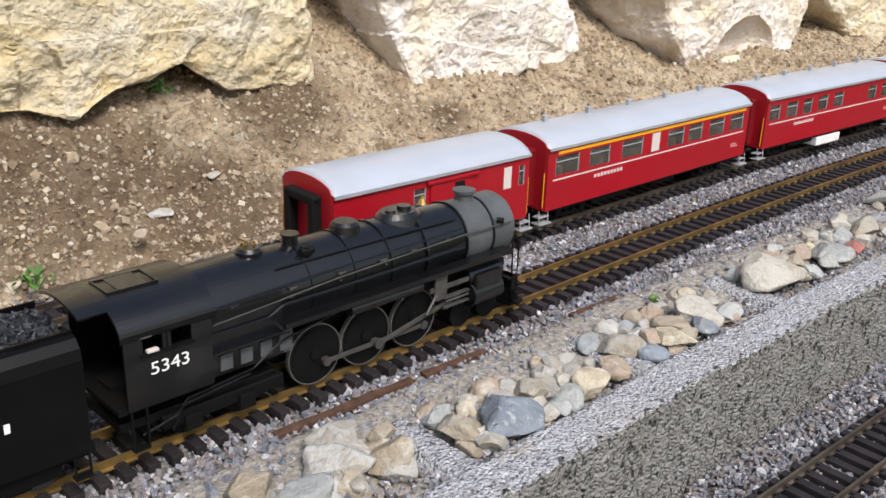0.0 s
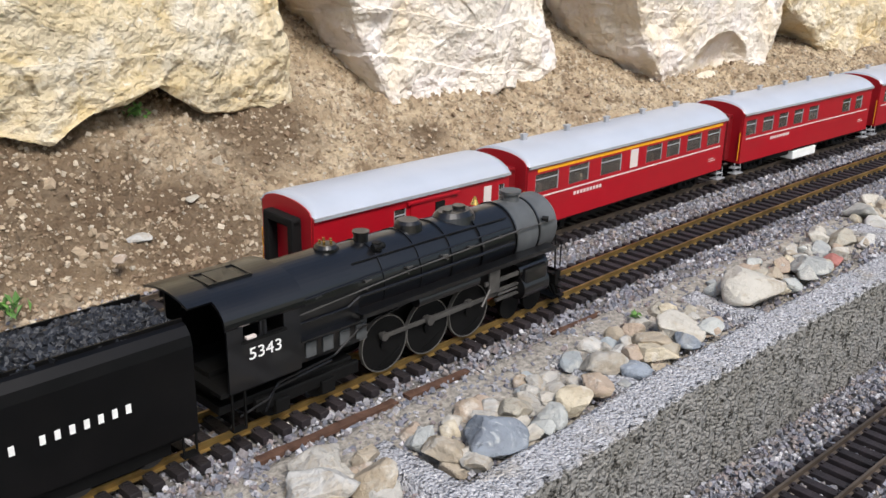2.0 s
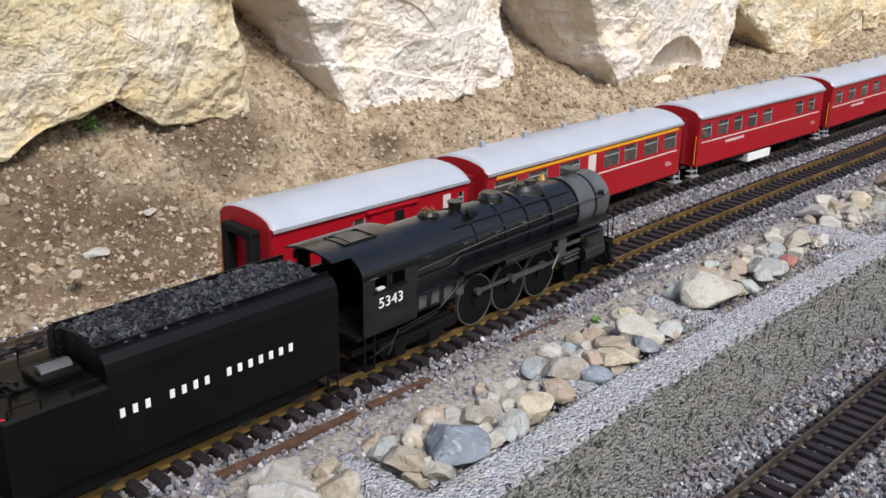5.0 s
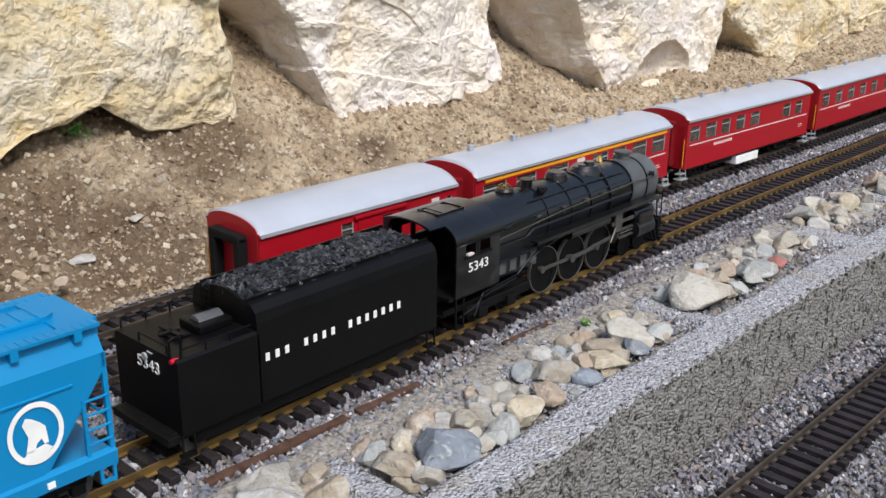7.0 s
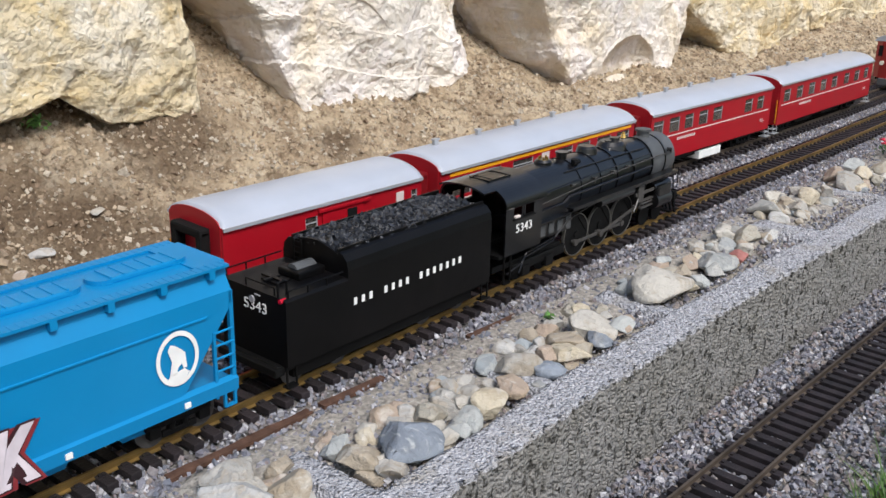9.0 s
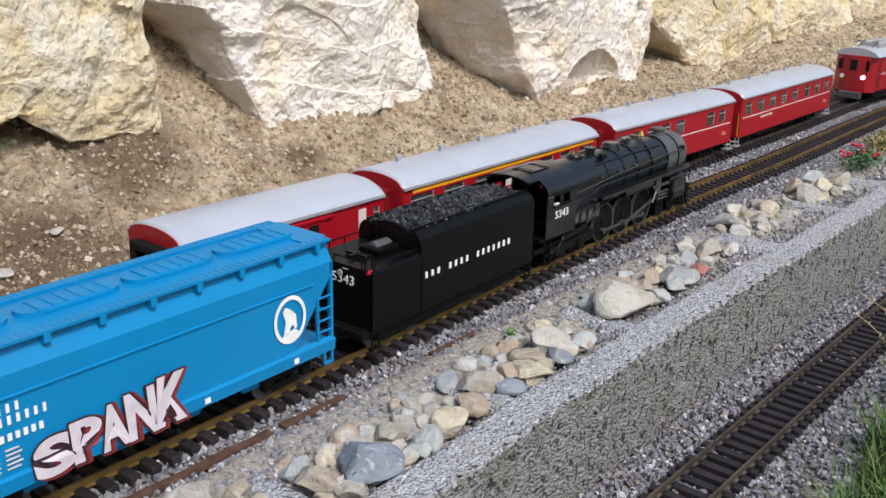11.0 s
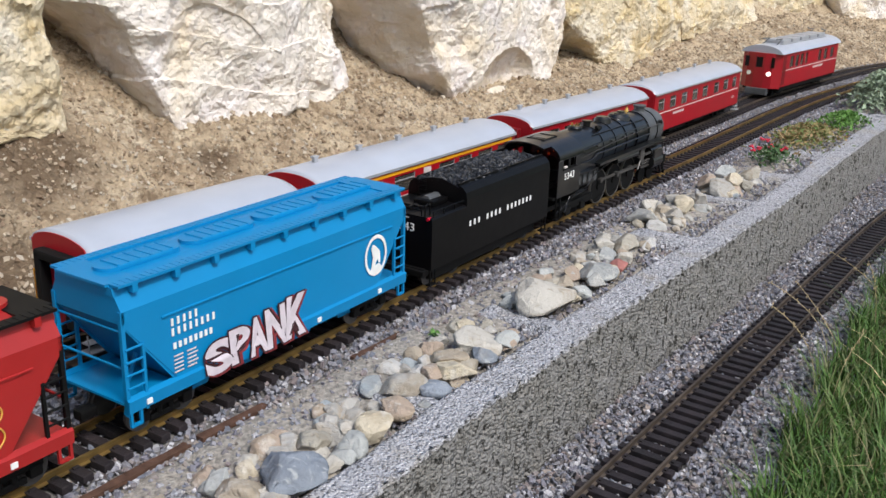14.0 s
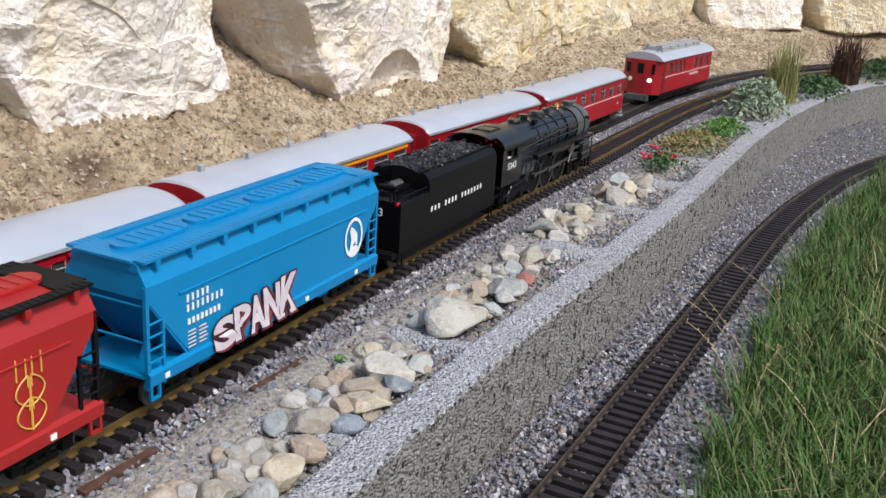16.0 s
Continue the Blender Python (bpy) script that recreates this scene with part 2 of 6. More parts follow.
M.update({
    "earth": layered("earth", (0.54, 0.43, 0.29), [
        ((0.32, 0.235, 0.15), 6.0, 0.44, 0.60, 0.8, 0.8, 1.0), ((0.66, 0.56, 0.41), 17.0, 0.52, 0.66, 0.8, 0.5, 1.0),
        ((0.20, 0.14, 0.085), 42.0, 0.51, 0.62, 0.8, 0.4, 1.0), ((0.66, 0.58, 0.45), 130.0, 0.60, 0.70, 0.7, 0.0, 1.0)],
        [("noise", 45.0, 1.5), ("lumps", 90.0, 0.6), ("noise", 200.0, 0.6)], 0.95, 0.12,
        # dark brown spots at set places, several below the first boulder
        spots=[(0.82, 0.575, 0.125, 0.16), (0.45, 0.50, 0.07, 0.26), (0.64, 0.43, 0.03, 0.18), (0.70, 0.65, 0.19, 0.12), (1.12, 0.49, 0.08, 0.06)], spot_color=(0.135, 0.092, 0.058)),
    "rock_yellow": layered("rock_yellow", (0.70, 0.60, 0.42), [
        ((0.72, 0.56, 0.29), 5.0, 0.46, 0.62, 0.75, 1.2, 1.6), ((0.79, 0.73, 0.61), 9.0, 0.50, 0.64, 0.8, 0.6, 1.0),
        ((0.52, 0.41, 0.24), 16.0, 0.56, 0.68, 0.6, 1.5, 1.8), ((0.40, 0.33, 0.23), 50.0, 0.58, 0.70, 0.6, 0.8, 1.0), ((0.88, 0.86, 0.80), 80.0, 0.60, 0.70, 0.7, 0.4, 1.0)],
        [("noise", 14.0, 2.2), ("noise", 48.0, 1.3), ("lumps", 60.0, 0.3), ("noise", 150.0, 0.45)], 0.92, 0.15),
    "rock_white": layered("rock_white", (0.82, 0.755, 0.66), [
        ((0.72, 0.60, 0.42), 3.2, 0.46, 0.64, 0.8, 1.0, 1.4), ((0.86, 0.80, 0.77), 9.0, 0.48, 0.62, 0.7, 0.6, 1.0),
        ((0.60, 0.51, 0.42), 17.0, 0.58, 0.70, 0.6, 1.4, 1.8), ((0.56, 0.50, 0.43), 48.0, 0.60, 0.72, 0.5, 0.8, 1.0), ((0.90, 0.87, 0.85), 80.0, 0.60, 0.70, 0.6, 0.4, 1.0)],
        [("noise", 14.0, 1.9), ("noise", 44.0, 1.1), ("lumps", 55.0, 0.22), ("noise", 150.0, 0.4)], 0.92, 0.15),
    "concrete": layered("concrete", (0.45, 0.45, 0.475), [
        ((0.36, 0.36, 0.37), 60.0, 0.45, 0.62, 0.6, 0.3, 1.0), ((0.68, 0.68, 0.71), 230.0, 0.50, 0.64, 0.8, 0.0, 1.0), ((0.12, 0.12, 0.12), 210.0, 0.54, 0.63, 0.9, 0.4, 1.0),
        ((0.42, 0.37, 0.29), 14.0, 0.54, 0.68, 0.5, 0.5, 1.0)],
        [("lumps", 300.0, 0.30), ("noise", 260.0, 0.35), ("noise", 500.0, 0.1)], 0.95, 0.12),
    # the rim's concrete darkened: weaker light on the face and shaded pits painted in
    "concrete_face_shaded": layered("concrete_face_shaded", (0.26, 0.253, 0.24), [
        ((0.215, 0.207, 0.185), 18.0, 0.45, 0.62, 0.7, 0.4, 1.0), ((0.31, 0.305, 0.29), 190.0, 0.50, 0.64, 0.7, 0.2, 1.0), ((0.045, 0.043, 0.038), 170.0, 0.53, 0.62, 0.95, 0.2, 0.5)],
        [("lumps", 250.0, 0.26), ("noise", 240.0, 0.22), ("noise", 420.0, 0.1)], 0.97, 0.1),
    "stone": layered("stone", (0.5, 0.45, 0.37), [
        ((0.33, 0.265, 0.18), 26.0, 0.50, 0.64, 0.6, 1.0, 1.0), ((0.58, 0.55, 0.49), 45.0, 0.53, 0.66, 0.6, 0.5, 1.0), ((0.27, 0.22, 0.16), 110.0, 0.58, 0.70, 0.6, 0.4, 1.0)],
        [("noise", 60.0, 0.5), ("noise", 170.0, 0.3)], 0.8, 0.25, obj=0.18,
        tint=[(0.46, 0.425, 0.35), (0.42, 0.40, 0.36), (0.53, 0.50, 0.44), (0.38, 0.325, 0.25), (0.46, 0.45, 0.425), (0.50, 0.44, 0.33), (0.36, 0.345, 0.315), (0.34, 0.27, 0.21)]),
    "stone_grey": layered("stone_grey", (0.36, 0.37, 0.36), [
        ((0.28, 0.29, 0.28), 30.0, 0.48, 0.62, 0.6, 0.8, 1.0), ((0.55, 0.54, 0.50), 50.0, 0.54, 0.66, 0.6, 1.0, 1.0), ((0.40, 0.34, 0.26), 22.0, 0.56, 0.68, 0.5, 0.6, 1.0)],
        [("noise", 60.0, 0.45), ("noise", 170.0, 0.3)], 0.8, 0.25, obj=0.15, tint=[(0.37, 0.38, 0.37), (0.43, 0.44, 0.42), (0.33, 0.36, 0.37), (0.40, 0.39, 0.36)]),
    "stone_blue": layered("stone_blue", (0.24, 0.27, 0.31), [
        ((0.17, 0.19, 0.22), 24.0, 0.47, 0.62, 0.7, 0.8, 1.0), ((0.48, 0.50, 0.50), 34.0, 0.56, 0.66, 0.7, 2.2, 1.0), ((0.36, 0.33, 0.27), 18.0, 0.60, 0.70, 0.5, 0.6, 1.0)],
        [("noise", 55.0, 0.45), ("noise", 160.0, 0.3)], 0.75, 0.3, obj=0.1),
})

gm = bpy.data.materials.new("window_glass")
gm.use_nodes = True
gb = gm.node_tree.nodes["Principled BSDF"]
gb.inputs["Base Color"].default_value = (0.34, 0.32, 0.29, 1)
gb.inputs["Roughness"].default_value = 0.06
gb.inputs["Transmission Weight"].default_value = 0.9
M["glass"] = gm

# glow of the railcar's lit headlamp
hm = bpy.data.materials.new("headlamp_glow")
hm.use_nodes = True
hb = hm.node_tree.nodes["Principled BSDF"]
hb.inputs["Emission Color"].default_value, hb.inputs["Emission Strength"].default_value = (1, 0.95, 0.85, 1), 1.6
M["headlamp"] = hm


# ---- mesh helpers ----
def mesh_of(name, bm, mat, smooth=False):
    me = bpy.data.meshes.new(name)
    bm.normal_update()
    bm.to_mesh(me)
    bm.free()
    me.materials.append(M[mat] if isinstance(mat, str) else mat)
    if smooth:
        for p in me.polygons:
            p.use_smooth = True
    return me


def part(name, bm, mat, parent, label="", smooth=False):
    ob = new(name, mesh_of(name, bm, mat, smooth))
    ob.parent = parent
    return tagged(ob, label)


def thing(name, bm, mat, label, category, group="", kind="", smooth=False):
    return tagged(new(name, mesh_of(name, bm, mat, smooth)), label, category, group, kind)


def raw_mesh(name, verts, faces, mat, smooth=False):
    me = bpy.data.meshes.new(name)
    verts, faces = np.asarray(verts, dtype=np.float32), np.asarray(faces, dtype=np.int32)
    k = faces.shape[1]
    me.vertices.add(len(verts))
    me.vertices.foreach_set("co", verts.ravel())
    me.loops.add(faces.size)
    me.loops.foreach_set("vertex_index", faces.ravel())
    me.polygons.add(len(faces))
    me.polygons.foreach_set("loop_start", np.arange(0, faces.size, k, dtype=np.int32))
    me.polygons.foreach_set("use_smooth", np.full(len(faces), smooth))
    me.materials.append(M[mat])
    me.update(calc_edges=True)
    me.validate()
    return me


def box(bm, x0, x1, y0, y1, z0, z1, bevel=0.0, m=None):
    vs = [bm.verts.new((x, y, z)) for z in (z0, z1) for y in (y0, y1) for x in (x0, x1)]
    fs = [bm.faces.new([vs[i] for i in q]) for q in ((0, 2, 3, 1), (4, 5, 7, 6), (0, 1, 5, 4), (2, 6, 7, 3), (0, 4, 6, 2), (1, 3, 7, 5))]
    if bevel:
        es = list({e for f in fs for e in f.edges})
        r = bmesh.ops.bevel(bm, geom=es, offset=bevel, segments=2, affect="EDGES", profile=0.6)
        vs = list({v for f in r["faces"] for v in f.verts} | {v for v in vs if v.is_valid})
    if m is not None:
        bmesh.ops.transform(bm, matrix=m, verts=vs)
    return bm


def cyl(bm, p, q, r, r2=None, n=16, caps=True):
    """A cylinder or cone from p to q."""
    p, q = Vector(p), Vector(q)
    d = q - p
    m = Matrix.Translation((p + q) / 2) @ d.to_track_quat("Z", "Y").to_matrix().to_4x4()
    bmesh.ops.create_cone(bm, cap_ends=caps, segments=n, radius1=r, radius2=r if r2 is None else r2, depth=d.length, matrix=m)
    return bm


def ball(bm, c, r, sx=1, sy=1, sz=1, n=2):
    bmesh.ops.create_icosphere(bm, subdivisions=n, radius=r, matrix=Matrix.Translation(c) @ Matrix.Diagonal((sx, sy, sz, 1)))
    return bm


def prism(bm, pts, axis, a, b):
    """A closed profile pushed along an axis from a to b; the profile lies in the two other axes, in order."""
    def at(u, v, w):
        return {"x": (w, u, v), "y": (u, w, v), "z": (u, v, w)}[axis]
    lo = [bm.verts.new(at(u, v, a)) for u, v in pts]
    hi = [bm.verts.new(at(u, v, b)) for u, v in pts]
    n = len(pts)
    f = [bm.faces.new(lo), bm.faces.new(hi)] + [bm.faces.new((lo[i], lo[(i + 1) % n], hi[(i + 1) % n], hi[i])) for i in range(n)]
    bmesh.ops.recalc_face_normals(bm, faces=f)
    return bm


def tube(bm, pts, r, n=6):
    for a, b in zip(pts, pts[1:]):
        cyl(bm, a, b, r, n=n)
    return bm


def B():
    return bmesh.new()


def spline(pts, n=12):
    """A smooth line through x, y points, as an array."""
    p = np.array([pts[0], *pts, pts[-1]], dtype=float)
    p[0], p[-1] = 2 * p[1] - p[2], 2 * p[-2] - p[-3]
    out = []
    for i in range(1, len(p) - 2):
        for k in range(n):
            t = k / n
            a, b, c, d = p[i - 1:i + 3]
            out.append(0.5 * (2 * b + (c - a) * t + (2 * a - 5 * b + 4 * c - d) * t * t + (3 * b - a - 3 * c + d) * t ** 3))
    out.append(p[-2])
    return np.array(out)


class Line:
    """A track's or wall's line in plan, by arc length or by x."""
    def __init__(self, pts):
        self.p = spline(pts)
        self.s = np.concatenate([[0], np.cumsum(np.hypot(*np.diff(self.p, axis=0).T))])

    def at(self, s):
        x, y = np.interp(s, self.s, self.p[:, 0]), np.interp(s, self.s, self.p[:, 1])
        e = 0.03
        dx = np.interp(s + e, self.s, self.p[:, 0]) - np.interp(s - e, self.s, self.p[:, 0])
        dy = np.interp(s + e, self.s, self.p[:, 1]) - np.interp(s - e, self.s, self.p[:, 1])
        return float(x), float(y), float(math.atan2(dy, dx))

    def s_of_x(self, x):
        return float(np.interp(x, self.p[:, 0], self.s))

    def y_of_x(self, x):
        return np.interp(x, self.p[:, 0], self.p[:, 1])

    def dist(self, x, y):
        """The least distance of points in plan."""
        x, y = np.asarray(x), np.asarray(y)
        d = np.full(x.shape, 9.0)
        for px, py in self.p[::3]:
            d = np.minimum(d, np.hypot(x - px, y - py))
        return d


NEAR = Line([(-1.6, 0.01), (-0.6, 0.015), (0.3, 0.019), (0.75, 0.0235), (1.1, 0.027), (1.6, 0.023), (2.05, 0.008), (2.5, 0.002), (2.85, -0.006), (3.2, -0.03), (3.8, -0.11), (4.4, -0.26), (5.0, -0.5), (5.4, -0.75)])
FAR = Line([(-1.2, 0.21), (-0.3, 0.20), (0.3, 0.197), (0.6, 0.195), (0.92, 0.187), (1.2, 0.18), (1.5, 0.178), (2.0, 0.15), (2.5, 0.135), (3.0, 0.125), (3.5, 0.08), (4.0, 0.01), (4.5, -0.13), (5.0, -0.35), (5.4, -0.62)])
BACK = Line([(-1.2, 0.31), (-0.2, 0.307), (0.35, 0.305), (0.65, 0.307), (1.0, 0.30), (1.4, 0.27)])
FOOT = Line([(-1.3, 0.42), (-0.3, 0.385), (0.3, 0.37), (0.8, 0.362), (1.3, 0.32), (1.8, 0.265), (2.4, 0.235), (3.0, 0.21), (3.5, 0.165), (4.0, 0.09), (4.5, -0.05), (5.0, -0.27), (5.4, -0.54), (5.9, -1.1)])
LOW = Line([(-1.2, -0.312), (-0.2, -0.322), (0.4, -0.340), (0.92, -0.357), (1.25, -0.369), (1.9, -0.395), (2.15, -0.410), (2.4, -0.436), (2.68, -0.478), (2.95, -0.54), (3.25, -0.64), (3.6, -0.82), (4.0, -1.1), (4.3, -1.4)])
WALL = Line([(-1.4, -0.262), (-0.4, -0.257), (0.5, -0.251), (0.8, -0.247), (1.1, -0.250), (1.3, -0.257), (1.5, -0.268), (1.9, -0.279), (2.3, -0.281), (2.7, -0.289), (3.28, -0.33), (3.89, -0.42), (4.4, -0.58), (4.9, -0.82), (5.3, -1.08), (5.6, -1.35)])
POCKETS = Line([(-1.4, -0.25), (-0.4, -0.245), (0.5, -0.234), (1.0, -0.223), (1.5, -0.22), (1.9, -0.236), (2.5, -0.26), (3.1, -0.31), (3.58, -0.385), (4.15, -0.52), (4.7, -0.72), (5.2, -1.0), (5.6, -1.35)])
GROUND_Z, LOW_Z, LOW_RAIL = -0.013, -0.100, -0.088


def low_level(x, y):
    """The height of the lower gravel, which falls towards the wall."""
    return LOW_Z - 0.028 * np.clip((y - LOW.y_of_x(x) - 0.045) / 0.07, 0, 1)


def fbm(x, y, z=0.0, octaves=4):
    return noise.fractal(Vector((x, y, z)), 0.9, 2.1, octaves)


# ---- ground, bank and wall ----
def build_ground():
    xs = np.concatenate([np.arange(-60, -2, 6.0), np.arange(-2, 6, 0.06), np.arange(6, 60, 6.0)])
    ys = np.concatenate([np.arange(-60, -2, 6.0), np.arange(-2, -0.6, 0.08), np.arange(-0.6, 0, 0.02), np.arange(0, 2.5, 0.1), np.arange(3, 60, 6.0)])
    v = [(x, y, float(low_level(x, y)) - 0.006 + 0.003 * fbm(x * 7, y * 7) * (abs(x) < 6) * (abs(y) < 3)) for y in ys for x in xs]
    n = len(xs)
    f = [(j * n + i, j * n + i + 1, (j + 1) * n + i + 1, (j + 1) * n + i) for j in range(len(ys) - 1) for i in range(n - 1)]
    tagged(new("ground", raw_mesh("ground", v, f, "gravel_bed", True)), "grey gravelly ground below the concrete wall", "ground", kind="structure")


def toe_point(s, d):
    x, y, a = FOOT.at(s)
    return x - math.sin(a) * d, y + math.cos(a) * d


def bank_rise(x):
    return float(np.interp(x, [0.0, 0.6, 1.2, 2.0, 2.8, 3.6, 4.5], [0.82, 0.78, 0.62, 0.38, 0.28, 0.34, 0.30]))


def bank_height(x, y, d):
    k = bank_rise(x)
    z = GROUND_Z + k * max(0.0, d - 0.015) + max(0.0, d - 0.5) * 0.9
    w = min(1.0, d / 0.1)
    lump = noise.noise(Vector((x * 24, y * 24, 7.0)))
    q = Vector((x + 0.01 * noise.noise(Vector((x * 40, y * 40, 0.0))), y, 0.0))
    crumb = 0.007 * (0.6 - noise.voronoi(q * 48)[0][0]) + 0.004 * (0.6 - noise.voronoi(q * 105)[0][0])
    crumb *= 0.6 + 0.9 * noise.noise(Vector((x * 9, y * 9, 4.0)))
    return z + w * (crumb + 0.016 * fbm(x * 6, y * 6, 3.0) + 0.011 * fbm(x * 30, y * 30, 1.0, 4) + 0.012 * max(0.0, lump) ** 1.5 + 0.0055 * abs(noise.noise(Vector((x * 75, y * 75, 2.0)))) + 0.0035 * noise.noise(Vector((x * 150, y * 150, 5.0))))


TOE = 0.0


def build_terrace():
    # the level strip with the two tracks
    ss = np.arange(0, FOOT.s[-1], 0.02)
    nv = 50
    v, n = [], 0
    for s in ss:
        tx, ty = toe_point(s, TOE + 0.02)
        wy = float(WALL.y_of_x(tx)) + 0.02
        n += 1
        for k in range(nv):
            t = k / (nv - 1)
            x, y = tx, wy + (ty - wy) * t
            v.append((x, y, GROUND_Z - 0.006 + 0.004 * fbm(x * 16, y * 16)))
    f = [(i * nv + k, (i + 1) * nv + k, (i + 1) * nv + k + 1, i * nv + k + 1) for i in range(n - 1) for k in range(nv - 1)]
    tagged(new("track_bed", raw_mesh("track_bed", v, f, "gravel_bed", True)), "level bed of grey gravel carrying the model tracks", "track bed", kind="structure")
    # the earth bank behind
    ds = np.concatenate([np.arange(0, 0.34, 0.0045), np.arange(0.34, 0.6, 0.02), np.arange(0.6, 2.4, 0.1)])
    ss = np.concatenate([np.arange(0.0, 1.4, 0.03), np.arange(1.4, 3.6, 0.0048), np.arange(3.6, FOOT.s[-1], 0.012)])
    v = []
    for s in ss:
        for d in ds:
            x, y = toe_point(s, TOE + d)
            v.append((x, y, bank_height(x, y, d)))
    m = len(ds)
    f = [(i * m + k, (i + 1) * m + k, (i + 1) * m + k + 1, i * m + k + 1) for i in range(len(ss) - 1) for k in range(m - 1)]
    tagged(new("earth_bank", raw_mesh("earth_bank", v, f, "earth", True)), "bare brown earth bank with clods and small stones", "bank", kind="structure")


def quarry_block(label, mat, outline, yf, depth, seed, facets=5, scoop=None, turn=0.0, at=None, fine=1.0, strata=1.0):
    """A rough broken limestone block: a front outline (x, z) at depth yf, chiselled faces, sides running back."""
    rnd = random.Random(seed)
    pts = [Vector((x, 0, z)) for x, z in outline]
    c = sum(pts, Vector()) / len(pts)
    size = max(p.x for p in pts) - min(p.x for p in pts)
    nt, nr, ns = int(380 * fine), int(80 * fine), int(34 * fine)
    lens = [(pts[(i + 1) % len(pts)] - p).length for i, p in enumerate(pts)]
    total = sum(lens)
    rim = []
    i, run = 0, 0.0
    for k in range(nt):
        d = total * k / nt
        while d > run + lens[i]:
            run += lens[i]
            i += 1
        rim.append(pts[i].lerp(pts[(i + 1) % len(pts)], (d - run) / lens[i]))
    planes = []
    for _ in range(facets):
        a = rnd.uniform(0, 2 * math.pi)
        planes.append((math.cos(a), math.sin(a), rnd.uniform(0.05, 0.5) * size * 0.3, rnd.uniform(0.10, 0.38)))
    v = []
    for k in range(nt):
        for j in range(nr + ns):
            r = min(1.0, (j + 0.02) / (nr - 1))
            back = max(0.0, (j - nr + 1) / ns)
            p = c + (rim[k] - c) * (r * (1 + 0.05 * math.sin(back * 3) - 0.22 * back * back))
            u, w = p.x - c.x, p.z - c.z
            y = 0.0
            for ca, sa, d0, slope in planes:
                y = max(y, slope * (u * ca + w * sa - d0))
            y = 0.05 * math.tanh(y / 0.05)
            y -= 0.03 * r * r * max(0.0, -w / 0.25)
            edge = max(0.0, (r - 0.93) / 0.07)
            y += 0.012 * edge * edge + back * depth
            q = Vector((p.x + seed, y, p.z))
            n = Vector((0, -1, 0)).lerp((rim[k] - c).normalized(), min(1.0, 0.45 * edge + 2 * back))
            step = w * 13 + 0.8 * noise.noise(q * 3.0) + u * 2
            step = step - math.floor(step)
            disp = 0.020 * noise.fractal(q * 4.0, 0.9, 2.0, 3) + 0.010 * noise.fractal(q * 17.0, 0.8, 2.1, 5) + 0.006 * noise.ridged_multi_fractal(q * 10.0, 0.9, 2.0, 4, 1.0, 2.0) - 0.006
            disp += strata * 0.009 * (step ** 3 - 0.25) * (0.5 + noise.noise(q * 2.2))
            disp += 0.010 * (noise.cell(q * 7.0 + Vector((0, 0, noise.noise(q * 9.0)))) - 0.5) * 0.6
            if scoop:
                sx, sz, rx, rz, dep = scoop
                e = 1 - ((p.x - sx) / rx) ** 2 - ((p.z - sz) / rz) ** 2
                if e > 0 and back == 0:
                    disp = disp * 0.35 - dep * math.sqrt(e) * 0.8
            p = Vector((p.x, yf + y, p.z)) + n * disp * min(1.0, 0.3 + r)
            v.append(p)
    m = nr + ns
    f = [(k * m + j, k * m + j + 1, ((k + 1) % nt) * m + j + 1, ((k + 1) % nt) * m + j) for k in range(nt) for j in range(m - 1)]
    ob = tagged(new("boulder", raw_mesh("boulder", [tuple(p) for p in v], f, mat, False)), label, "boulder", "boulders along the bank")
    if at:
        ob.matrix_world = pose(at[0], at[1], at[2], 0, 0, turn)
    return ob


